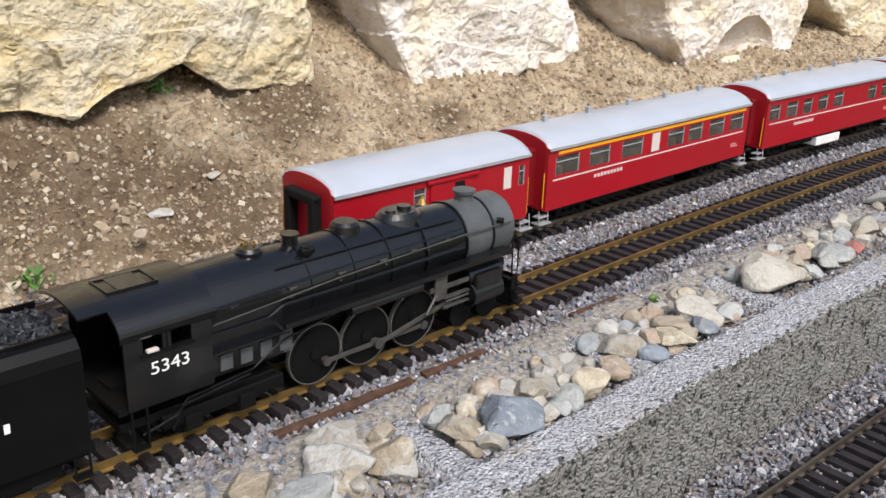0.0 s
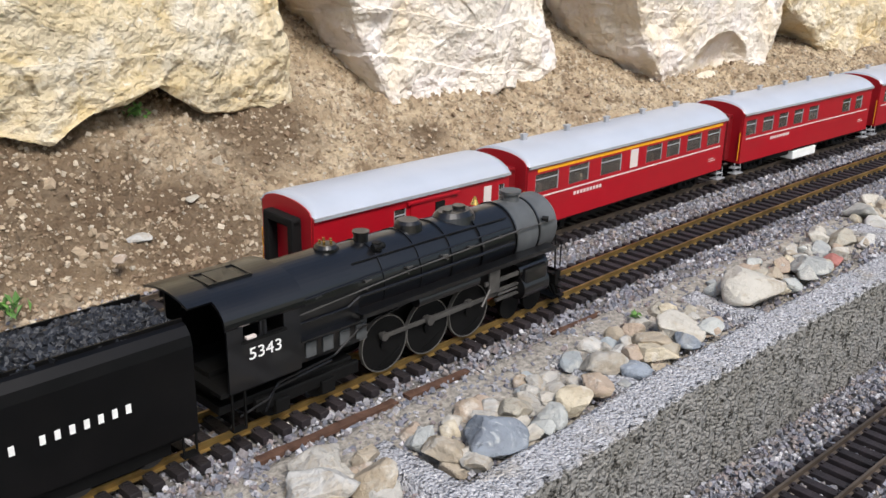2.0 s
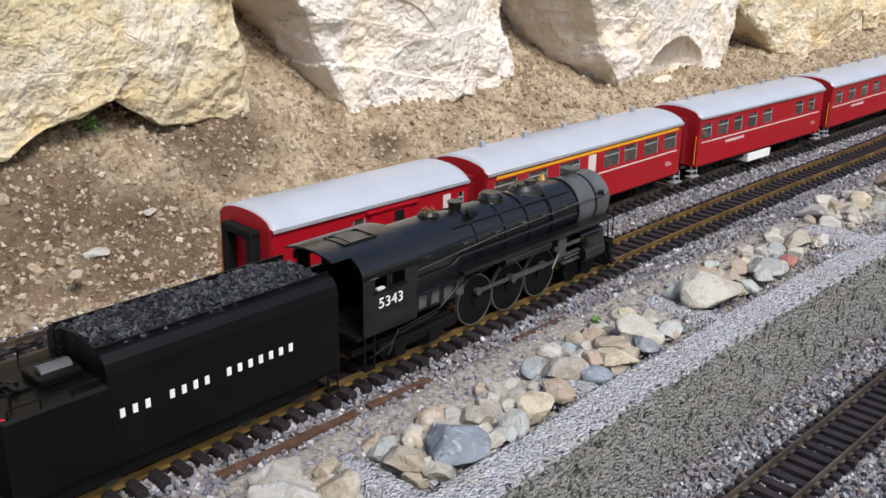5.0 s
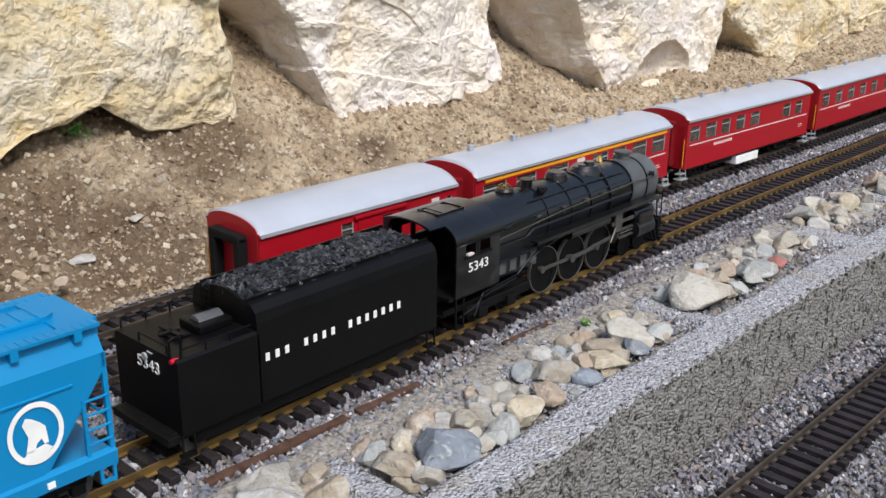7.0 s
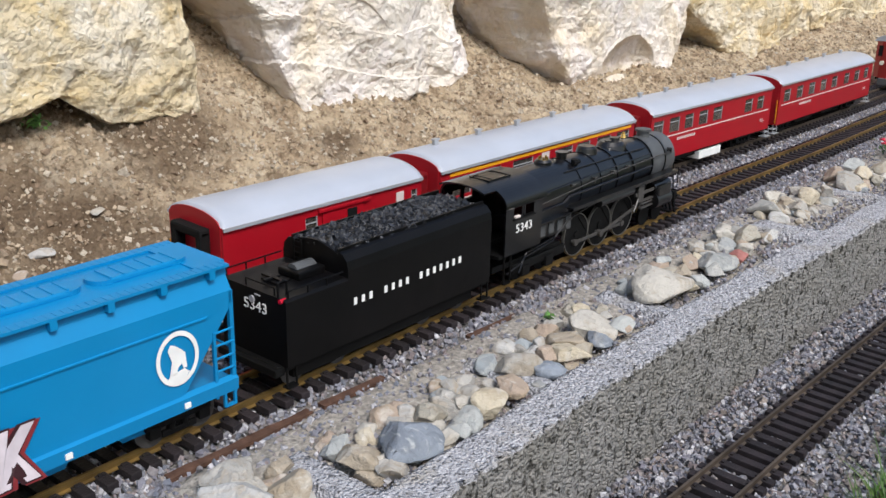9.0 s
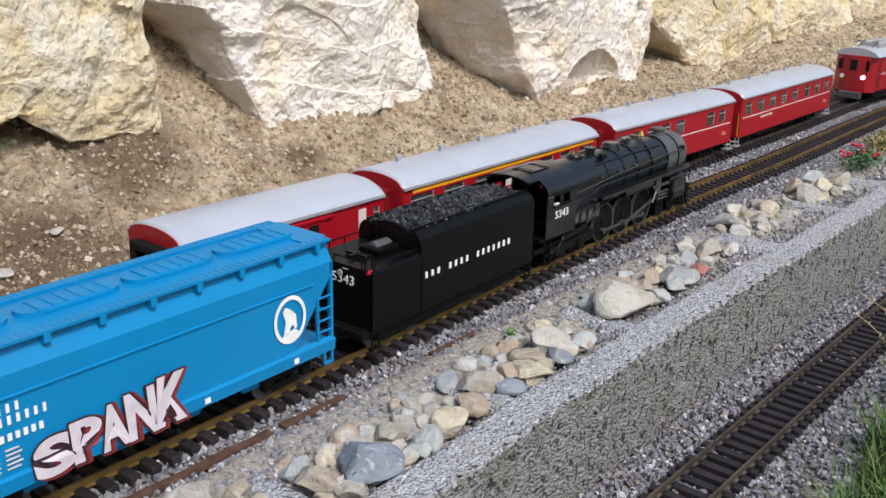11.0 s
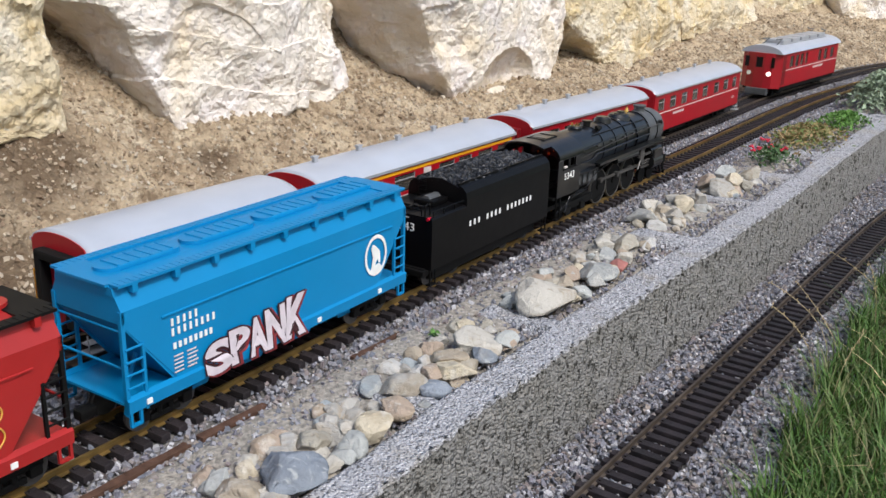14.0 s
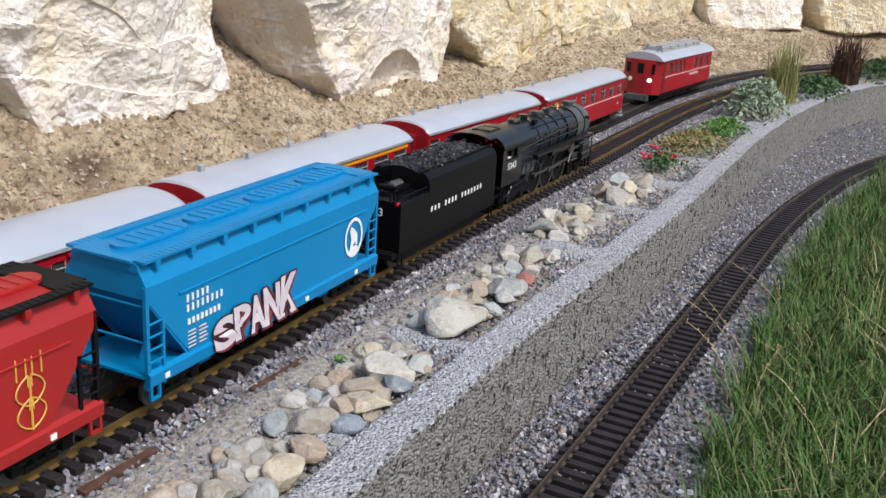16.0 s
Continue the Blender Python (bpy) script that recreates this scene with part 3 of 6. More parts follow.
def build_boulders():
    set_in = (0.012, -0.032, -0.018)
    quarry_block("large yellow-stained limestone boulder with a hollow underneath", "rock_yellow",
                 [(0.02, 0.24), (0.10, 0.17), (0.30, 0.165), (0.42, 0.158), (0.49, 0.145), (0.54, 0.172), (0.60, 0.193), (0.655, 0.207), (0.69, 0.195), (0.735, 0.152), (0.785, 0.146), (0.845, 0.149), (0.87, 0.138), (0.905, 0.146), (0.907, 0.22), (0.892, 0.27), (0.884, 0.36), (0.83, 0.50), (0.50, 0.60), (0.12, 0.55), (0.0, 0.40)], 0.585, 0.34, 3, facets=6, at=(0.008, -0.030, -0.004))
    quarry_block("pale cream limestone boulder with broad broken faces", "rock_white",
                 [(0.985, 0.34), (1.033, 0.298), (1.049, 0.254), (1.071, 0.205), (1.104, 0.124), (1.194, 0.120), (1.282, 0.114), (1.376, 0.130), (1.443, 0.118), (1.531, 0.130), (1.59, 0.142), (1.575, 0.187), (1.556, 0.257), (1.562, 0.31), (1.54, 0.42), (1.36, 0.52), (1.12, 0.53), (1.0, 0.45)], 0.575, 0.34, 8, facets=4, at=(0.004, -0.028, -0.012))
    quarry_block("whitish limestone boulder with a scooped hollow in its face", "rock_white",
                 [(1.69, 0.34), (1.718, 0.296), (1.752, 0.223), (1.775, 0.161), (1.855, 0.080), (1.905, 0.092), (2.0, 0.080), (2.219, 0.080), (2.325, 0.074), (2.41, 0.128), (2.443, 0.202), (2.45, 0.27), (2.40, 0.40), (2.15, 0.47), (1.82, 0.45)], 0.525, 0.36, 14, facets=3, scoop=(2.10, 0.115, 0.145, 0.085, 0.075), strata=0.4, at=set_in)
    quarry_block("cream limestone boulder resting on the earth bank", "rock_yellow",
                 [(2.44, 0.31), (2.50, 0.25), (2.66, 0.16), (2.80, 0.062), (2.99, 0.050), (3.19, 0.074), (3.40, 0.085), (3.385, 0.23), (3.36, 0.34), (3.05, 0.42), (2.60, 0.42)], 0.54, 0.36, 21, facets=4, at=set_in)
    quarry_block("golden limestone boulder resting on the earth bank", "rock_yellow",
                 [(3.40, 0.22), (3.42, 0.118), (3.71, 0.108), (3.95, 0.09), (4.18, 0.10), (4.22, 0.20), (4.20, 0.33), (3.9, 0.40), (3.5, 0.38)], 0.53, 0.34, 27, facets=4, fine=0.7, at=set_in)
    x, y, a = 4.56, 0.46, -24
    for k in range(6):
        w = (0.30, 0.36, 0.27, 0.33, 0.30, 0.34)[k]
        quarry_block("pale limestone boulder in the row beyond the curve", "rock_white" if k % 2 else "rock_yellow",
                     [(-w, 0.06), (-w * 0.8, -0.09), (-w * 0.2, -0.10), (w * 0.5, -0.085), (w * 0.95, -0.10), (w, 0.04), (w * 0.85, 0.18), (w * 0.1, 0.22), (-w * 0.8, 0.19)], 0.0, 0.30, 33 + 5 * k, facets=4, turn=a, at=(x, y, 0.20 if k < 5 else 0.0), fine=0.5)
        a -= 9
        x, y = x + 0.66 * math.cos(radians(a)), y + 0.66 * math.sin(radians(a))


WALL_T, WALL_H = 0.044, 0.003
CELLS = [(-0.62, -0.36), (-0.32, -0.06), (-0.02, 0.22), (0.26, 0.46), (0.50, 0.72), (0.76, 0.98), (1.02, 1.40), (1.46, 1.70), (1.74, 1.93), (2.0, 2.2), (2.27, 2.80), (2.9, 3.6), (3.7, 4.6)]
CELL_D = 0.108


def build_wall():
    # rough front face and rim of porous concrete
    ss = np.concatenate([np.arange(0.3, 3.9, 0.0042), np.arange(3.9, WALL.s[-1], 0.012)])
    prof = [(0.0, LOW_Z - 0.04 + (0.103 + 0.04) * t) for t in np.linspace(0, 1, 30)] + [(WALL_T * t, WALL_H) for t in np.linspace(0.03, 1, 12)] + [(WALL_T, -0.02), (WALL_T, -0.04)]
    v, m = [], len(prof)
    for i, s in enumerate(ss):
        x, y, a = WALL.at(s)
        rib = 0.0055 * max(0.0, math.sin(s * 2 * math.pi / 0.024 + 1.6 * fbm(s * 6, 0))) ** 3
        for k, (d, z) in enumerate(prof):
            q = Vector((s * 160, d * 160, z * 160))
            rough = 0.0022 * noise.noise(q * 0.6) + 0.0016 * noise.noise(q * 1.1)
            front = k < 30
            off = d + (rough + rib if front else 0)
            zz = min(z, WALL_H) + (0 if front and k < 28 else 0.0018 * noise.noise(q * 1.2) + 0.003 * fbm(x * 6, 5.0))
            v.append((x - math.sin(a) * off, y + math.cos(a) * off, zz))
    f = [(i * m + k, (i + 1) * m + k, (i + 1) * m + k + 1, i * m + k + 1) for i in range(len(ss) - 1) for k in range(m - 1)]
    ob = tagged(new("wall_front", raw_mesh("wall_front", v, f, "concrete_face_shaded", True)), "low retaining wall of rough porous grey concrete", "wall", kind="structure")
    # the rim takes the lighter concrete, the face keeps the shaded copy
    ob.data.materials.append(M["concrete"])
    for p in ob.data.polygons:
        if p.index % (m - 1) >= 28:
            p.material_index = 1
    # sandy fill of the pockets and the strip behind them
    xs, m2, v = np.arange(-0.7, 4.6, 0.012), 14, []
    for x in xs:
        y0 = float(WALL.y_of_x(x)) + WALL_T - 0.006
        for k in range(m2):
            y = y0 + 0.168 * k / (m2 - 1)
            v.append((x, y, -0.012 + 0.004 * fbm(x * 40, y * 40, 4.0) + (0.006 if 4 < k < 12 else 0) - (0.012 if k == m2 - 1 else 0)))
    f = [(i * m2 + k, (i + 1) * m2 + k, (i + 1) * m2 + k + 1, i * m2 + k + 1) for i in range(len(xs) - 1) for k in range(m2 - 1)]
    tagged(new("sand_strip", raw_mesh("sand_strip", v, f, "sand", True)), "sandy soil filling the wall pockets", "soil", kind="structure")
    # cross webs between the planting pockets
    edges = [-0.7] + [e for c in CELLS for e in c]
    for k in range(0, len(edges) - 1, 2):
        a, b = edges[k], edges[k + 1]
        if b - a > 0.2:
            a = b - 0.05
        bm = B()
        nx, ny = max(4, int((b - a) / 0.006)), 14
        vs = []
        for i in range(nx + 1):
            for j in range(ny + 1):
                x = a + (b - a) * i / nx
                y = float(WALL.y_of_x(x)) + WALL_T - 0.006 + (CELL_D + 0.006) * j / ny
                edge = min(i, nx - i) == 0
                vs.append(bm.verts.new((x, y, -0.02 if edge or j == ny else WALL_H - 0.001 - 0.004 * (j / ny) + 0.003 * fbm(x * 60, y * 60, 2.0))))
        for i in range(nx):
            for j in range(ny):
                bm.faces.new((vs[i * (ny + 1) + j], vs[(i + 1) * (ny + 1) + j], vs[(i + 1) * (ny + 1) + j + 1], vs[i * (ny + 1) + j + 1]))
        thing("wall_web", bm, "concrete", "cross rib of porous concrete between planting pockets", "wall", "wall ribs", "structure", smooth=True)


# ---- tracks ----
def build_track(name, line, s0, s1, zr, railmat, label, pitch=0.0215, half=0.045):
    root = tagged(new(name), label, "model track", kind="structure")
    bm = B()
    box(bm, -0.0055, 0.0055, -half, half, -0.014, -0.0065, 0.0008)
    for sy in (-1, 1):
        for e in (-1, 1):
            box(bm, -0.003, 0.003, sy * 0.0235 + e * 0.0042 - 0.0015, sy * 0.0235 + e * 0.0042 + 0.0015, -0.0066, -0.0045)
    me = mesh_of("sleeper", bm, "sleeper")
    total = int((s1 - s0) / pitch)
    rest = B()
    for i in range(total):
        s = s0 + i * pitch
        x, y, a = line.at(s)
        mt = pose(x, y, zr, 0, 0, math.degrees(a) + random.uniform(-1, 1))
        if i < 300:
            ob = new("sleeper", me)
            ob.parent, ob.matrix_basis = root, mt
        else:
            box(rest, -0.0055, 0.0055, -0.045, 0.045, -0.014, -0.0065, 0, mt)
    if total > 300:
        tagged(part("far_sleepers", rest, "sleeper", root), kind="stuff")
    prof = [(-0.0035, -0.0085), (0.0035, -0.0085), (0.0035, -0.0075), (0.0008, -0.0065), (0.0008, -0.003), (0.0014, -0.0022), (0.0014, 0.0), (-0.0014, 0.0), (-0.0014, -0.0022), (-0.0008, -0.003), (-0.0008, -0.0065), (-0.0035, -0.0075)]
    for side in (-1, 1):
        v, n = [], len(prof)
        ss = np.arange(s0, s1, 0.025)
        for s in ss:
            x, y, a = line.at(s)
            for u, w in prof:
                o = side * 0.0235 + u
                v.append((x - math.sin(a) * o, y + math.cos(a) * o, zr + w))
        f = [(i * n + k, (i + 1) * n + k, (i + 1) * n + (k + 1) % n, i * n + (k + 1) % n) for i in range(len(ss) - 1) for k in range(n)]
        ob = new("rail", raw_mesh("rail", v, f, railmat))
        ob.parent = root


# ---- loose gravel ----
def pebbles(name, pts, size, mat, label, category, seed, parent=None):
    """Many small broken stones, one mesh."""
    rng = np.random.default_rng(seed)
    base = np.array([(x, y, z) for x in (-1, 1) for y in (-1, 1) for z in (-1, 1)], dtype=float)
    quads = np.array([(0, 1, 3, 2), (4, 6, 7, 5), (0, 4, 5, 1), (2, 3, 7, 6), (0, 2, 6, 4), (1, 5, 7, 3)])
    n = len(pts)
    v = np.repeat(base[None], n, 0) * (1 + rng.uniform(-0.55, 0.25, (n, 8, 3)))
    v *= (np.asarray(size)[:, None] * rng.uniform(0.6, 1.25, (n, 3)) * 0.5)[:, None, :]
    q = rng.normal(size=(n, 4))
    q /= np.linalg.norm(q, axis=1)[:, None]
    w, x, y, z = q.T
    R = np.array([[1 - 2 * (y * y + z * z), 2 * (x * y - z * w), 2 * (x * z + y * w)], [2 * (x * y + z * w), 1 - 2 * (x * x + z * z), 2 * (y * z - x * w)], [2 * (x * z - y * w), 2 * (y * z + x * w), 1 - 2 * (x * x + y * y)]]).transpose(2, 0, 1)
    v = np.einsum("nij,nkj->nki", R, v) + np.asarray(pts)[:, None, :]
    f = (quads[None] + (np.arange(n) * 8)[:, None, None]).reshape(-1, 4)
    return tagged(new(name, raw_mesh(name, v.reshape(-1, 3), f, mat)), label, category, kind="stuff")


def gravel_band(n, x0, x1, ylo, yhi, z, seed, avoid, power=1.6):
    rng = np.random.default_rng(seed)
    x = x0 + (x1 - x0) * rng.random(n) ** power
    lo, hi = ylo(x), yhi(x)
    y = lo + (hi - lo) * rng.random(n)
    keep = np.ones(n, bool)
    dz = np.zeros(n)
    for line, r in avoid:
        d = line.dist(x, y)
        dz -= 0.005 * np.clip(1 - d / 0.05, 0, 1)
        keep &= (d > r) | (rng.random(n) < 0.42)
    p = np.stack([x, y, z + dz + rng.uniform(-0.002, 0.003, n)], 1)[keep]
    return p, 0.0023 + 0.0043 * rng.random(len(p)) ** 1.7


def build_gravel():
    p, s = gravel_band(82000, -0.1, 4.4, lambda x: POCKETS.y_of_x(x) + 0.145, lambda x: FOOT.y_of_x(x) + 0.02, GROUND_Z - 0.003, 5, [(NEAR, 0.046), (FAR, 0.046), (BACK, 0.046)])
    q, s2 = gravel_band(9000, 0.1, 3.2, lambda x: WALL.y_of_x(x) + WALL_T, lambda x: WALL.y_of_x(x) + 0.19, GROUND_Z + 0.0055, 15, [])
    pebbles("pocket_gravel", q, s2, "gravel", "scattered gravel on the sandy strip by the wall", "gravel", 16)
    pebbles("track_gravel", p, s, "gravel", "loose grey and brown ballast gravel between the tracks", "gravel", 6)
    p, s = gravel_band(44000, 0.3, 4.2, lambda x: np.interp(x, [0, 2, 3, 4.2], [-0.52, -0.52, -0.72, -1.5]), lambda x: WALL.y_of_x(x) - 0.003, 0.0, 7, [(LOW, 0.038)])
    p[:, 2] += low_level(p[:, 0], p[:, 1]) - 0.002
    pebbles("lower_gravel", p, s, "gravel", "loose grey gravel along the lower track", "gravel", 8)
    # clods and stones on the bank
    rng = np.random.default_rng(11)
    pts, sz = [], []
    for _ in range(56000):
        s = 1.1 + (FOOT.s[-1] - 1.3) * rng.random() ** 1.6
        d = rng.random() ** 1.2 * 0.5
        x, y = toe_point(s, TOE + d)
        pts.append((x, y, bank_height(x, y, d) + 0.0005))
        sz.append(0.0016 + 0.0060 * rng.random() ** 2.5 + (0.010 * rng.random() if rng.random() < 0.02 else 0))
    pebbles("bank_clods", np.array(pts), np.array(sz), "clod", "brown earth clods and small stones on the bank", "clods", 12)


# ---- rolling stock ----
def panel_wall(bm, x0, x1, z0, z1, y, t, holes):
    """A side wall with real openings; holes are (x0, x1, z0, z1), side by side."""
    cur = x0
    for a, b, c, d in sorted(holes):
        if a > cur:
            box(bm, cur, a, y - t, y + t, z0, z1)
        box(bm, a, b, y - t, y + t, z0, c)
        box(bm, a, b, y - t, y + t, d, z1)
        cur = b
    box(bm, cur, x1, y - t, y + t, z0, z1)
    bmesh.ops.remove_doubles(bm, verts=bm.verts[:], dist=1e-5)
    return bm


def wheel_mesh(r, w, mat="steel", name="wheel"):
    bm = B()
    cyl(bm, (0, -w / 2, 0), (0, w / 2, 0), r, n=28)
    cyl(bm, (0, w / 2, 0), (0, w / 2 + 0.0015, 0), r * 1.1, n=28)
    return mesh_of(name, bm, mat)


WHEELS = []


def add_wheel(me, parent, x, y, z, r, flip=False, name="wheel"):
    ob = new(name, me)
    ob.parent = parent
    ob.location = (x, y, z)
    WHEELS.append((ob, r, (x, y, z), flip))
    return ob


SMALL_WHEEL = wheel_mesh(0.0145, 0.004, "black_matt")
GREY_WHEEL = wheel_mesh(0.0145, 0.004, "steel")


def truck(parent, x, mat, label="", base=0.052, moving=True):
    bm = B()
    for s in (-1, 1):
        y = s * 0.031
        box(bm, x - base / 2 - 0.008, x + base / 2 + 0.008, y - 0.0025, y + 0.0025, 0.017, 0.023, 0.001)
        box(bm, x - base / 2 + 0.008, x + base / 2 - 0.008, y - 0.002, y + 0.002, 0.006, 0.012, 0.001)
        for e in (-1, 1):
            box(bm, x + e * base / 2 - 0.006, x + e * base / 2 + 0.006, y - 0.004, y + 0.004, 0.009, 0.020, 0.0015)
            cyl(bm, (x + e * 0.007, y, 0.011), (x + e * 0.007, y, 0.018), 0.0035, n=10)
    box(bm, x - 0.008, x + 0.008, -0.03, 0.03, 0.012, 0.028, 0.001)
    t = part("truck", bm, mat, parent, label)
    for e in (-1, 1):
        for s in (-1, 1):
            w = add_wheel(SMALL_WHEEL if not moving else GREY_WHEEL, t, x + e * base / 2, s * 0.0235, 0.0145, 0.0145, s < 0)
            if not moving:
                WHEELS.pop()
    return t


def arch(w, h0, h1, n=14):
    """A low vaulted profile, y against z, closed at h0."""
    pts = []
    for i in range(n + 1):
        u = -1 + 2 * i / n
        pts.append((u * w / 2, h0 + (h1 - h0) * (1 - abs(u) ** 2.4) ** 0.75))
    return pts


def passenger_coach(L, wins, label, stripe=True, yellow=False, baggage=False, boxes=True, vents=5):
    c = tagged(new("passenger_coach"), label, "model coach", "red coaches of the standing train")
    W, z0, z1 = 0.102, 0.030, 0.1195
    h = L / 2
    y = W / 2
    holes = [(-h + a * L, -h + b * L, 0.078, 0.105) for a, b in wins]
    for s in (-1, 1):
        bm = B()
        panel_wall(bm, -h, h, z0, z1, s * (y - 0.0015), 0.0015, holes)
        part("side_wall", bm, "red", c)
    for s in (-1, 1):
        bm = B()
        prism(bm, [(-y + 0.003, z0), (-y + 0.003, z1)] + [(u, v) for u, v in arch(W, z1, z1 + 0.0135, 14)[1:-1]] + [(y - 0.003, z1), (y - 0.003, z0)], "x", s * h - 0.001, s * h + 0.002)
        part("end_wall", bm, "red", c)
    bm = B()
    box(bm, -h + 0.003, h - 0.003, -y + 0.003, y - 0.003, z0 - 0.004, z0 + 0.002)
    part("floor", bm, "black_matt", c)
    bm = B()
    box(bm, -h + 0.02, h - 0.02, -0.006, 0.006, z0, 0.1)
    for k in range(int(L / 0.045)):
        x = -h + 0.03 + k * 0.045
        for s in (-1, 1):
            box(bm, x, x + 0.007, s * 0.028 - 0.018, s * 0.028 + 0.018, z0, 0.088, 0.001)
    part("seats", bm, "curtain", c, "brown seats inside")
    bm = B()
    pr = arch(W + 0.006, z1 - 0.001, z1 + 0.0170, 18)
    n = len(pr)
    rings = []
    for x, k in ((-h + 0.0005, 0.97), (-h + 0.008, 1.0), (h - 0.008, 1.0), (h - 0.0005, 0.97)):
        rings.append([bm.verts.new((x, u, z1 - 0.001 + (v - z1 + 0.001) * k)) for u, v in pr])
    for a, b in zip(rings, rings[1:]):
        for i in range(n - 1):
            bm.faces.new((a[i], b[i], b[i + 1], a[i + 1]))
    for r in (rings[0], rings[-1]):
        bm.faces.new(r)
    bmesh.ops.recalc_face_normals(bm, faces=bm.faces[:])
    roof = part("roof", bm, "roof", c, "silver-grey vaulted roof", smooth=True)
    bm = B()
    for s in (-1, 1):
        box(bm, -h, h, s * (W / 2 + 0.0028) - 0.0008, s * (W / 2 + 0.0028) + 0.0008, z1 - 0.004, z1)
    part("gutter", bm, "silver", c)
    if not baggage:
        for k in range(vents):
            bm = B()
            x = -h + L * (0.12 + 0.76 * k / (vents - 1))
            box(bm, x - 0.004, x + 0.004, 0.010, 0.016, z1 + 0.0155, z1 + 0.025, 0.001)
            box(bm, x - 0.0055, x + 0.0055, 0.0095, 0.0165, z1 + 0.023, z1 + 0.0255)
            part("roof_vent", bm, "silver", c)
    for s in (-1, 1):
        for a, b, cc, d in holes:
            bm = B()
            box(bm, a, b, s * (y - 0.002) - 0.0004, s * (y - 0.002) + 0.0004, cc, d)
            w = part("window", bm, "glass", c)
            w.visible_shadow = False
            bm = B()
            box(bm, a + 0.001, b - 0.001, s * (y - 0.0012) - 0.0005, s * (y - 0.0012) + 0.0005, d - 0.0085, d - 0.0072)
            for xx in (a, b - 0.0012):
                box(bm, xx, xx + 0.0012, s * (y - 0.0012) - 0.0006, s * (y - 0.0012) + 0.0006, cc, d)
            part("window_frame", bm, "silver", c)
        if stripe:
            bm = B()
            box(bm, -h + 0.012, h - 0.012, s * y - 0.0006, s * y + 0.0006, 0.0715, 0.0735)
            part("stripe", bm, "stripe", c, "pale grey line along the side")
        if yellow:
            bm = B()
            box(bm, -h + 0.02, h - 0.012, s * y - 0.0007, s * y + 0.0007, 0.108, 0.1125)
            part("class_stripe", bm, "yellow", c, "yellow first-class line under the roof")
        if not baggage:
            bm = B()
            for k in range(9):
                box(bm, -h + L * 0.20 + k * 0.0075, -h + L * 0.20 + k * 0.0075 + 0.005, s * y - 0.0005, s * y + 0.0005, 0.061, 0.066)
            part("lettering_bar", bm, "stripe", c)
            bm = B()
            box(bm, h - L * 0.09, h - L * 0.05, s * y - 0.0005, s * y + 0.0005, 0.05, 0.051)
            box(bm, h - L * 0.09, h - L * 0.06, s * y - 0.0005, s * y + 0.0005, 0.054, 0.055)
            part("lettering_bar", bm, "stripe", c)
    # gangways, steps, bellows
    for s in (-1, 1):
        bm = B()
        for sy in (-1, 1):
            box(bm, min(s * h, s * (h + 0.014)), max(s * h, s * (h + 0.014)), sy * 0.024 - 0.005, sy * 0.024 + 0.005, 0.034, 0.112, 0.002)
        box(bm, min(s * h, s * (h + 0.014)), max(s * h, s * (h + 0.014)), -0.029, 0.029, 0.104, 0.115, 0.003)
        part("gangway", bm, "rubber" if baggage and s < 0 else ("silver" if s > 0 else "red_dark"), c)
        for sy in (-1, 1):
            bm = B()
            box(bm, s * h - 0.012, s * h + 0.012, sy * 0.046 - 0.008, sy * 0.046 + 0.008, 0.012, 0.0135)
            box(bm, s * h - 0.010, s * h + 0.010, sy * 0.044 - 0.006, sy * 0.044 + 0.006, 0.021, 0.0225)
            for e in (-1, 1):
                cyl(bm, (s * h + e * 0.009, sy * 0.05, 0.012), (s * h + e * 0.009, sy * 0.048, 0.032), 0.0008, n=6)
            part("step", bm, "silver", c)
            bm = B()
            cyl(bm, (s * (h + 0.003), sy * 0.048, 0.035), (s * (h + 0.003), sy * 0.048, 0.085), 0.0008, n=6)
            part("handrail", bm, "yellow", c)
    bm = B()
    box(bm, -h * 0.55, -h * 0.2, -0.04, 0.04, 0.016, 0.029, 0.002)
    box(bm, h * 0.05, h * 0.3, -0.035, 0.035, 0.014, 0.029, 0.002)
    box(bm, -h - 0.02, h + 0.02, -0.006, 0.006, 0.018, 0.028)
    part("underframe", bm, "black_matt", c)
    for e in (-1, 1):
        truck(c, e * (h - 0.075), "black_matt", moving=False)
    if baggage:
        for s in (-1, 1):
            bm = B()
            box(bm, -h + 0.43 * L, -h + 0.70 * L, s * (y + 0.002) - 0.0025, s * (y + 0.002) + 0.0025, 0.108, 0.1125, 0.001)
            box(bm, -h + 0.45 * L, -h + 0.66 * L, s * (y + 0.001) - 0.001, s * (y + 0.001) + 0.001, 0.036, 0.108)
            door = part("sliding_door", bm, "red", c)
            bm = B()
            box(bm, -h + 0.575 * L, -h + 0.625 * L, s * (y + 0.0022) - 0.0006, s * (y + 0.0022) + 0.0006, 0.080, 0.104)
            part("door_window", bm, "rubber", door)
            bm = B()
            box(bm, -h + 0.85 * L, -h + 0.893 * L, s * y - 0.0008, s * y + 0.0008, 0.078, 0.107)
            part("panel", bm, "stripe", c, "pale grey panel")
    else:
        for s in (-1, 1):
            if yellow:
                bm = B()
                box(bm, -h + 0.462 * L, -h + 0.50 * L, s * y - 0.0008, s * y + 0.0008, 0.078, 0.106)
                part("panel", bm, "stripe", c, "pale grey panel")
    if boxes:
        bm = B()
        box(bm, -h + 0.40 * L, -h + 0.58 * L, -y + 0.002, -y + 0.03, 0.008, 0.024, 0.001)
        part("battery_box", bm, "white", c, "off-white battery box under the floor")
    return c


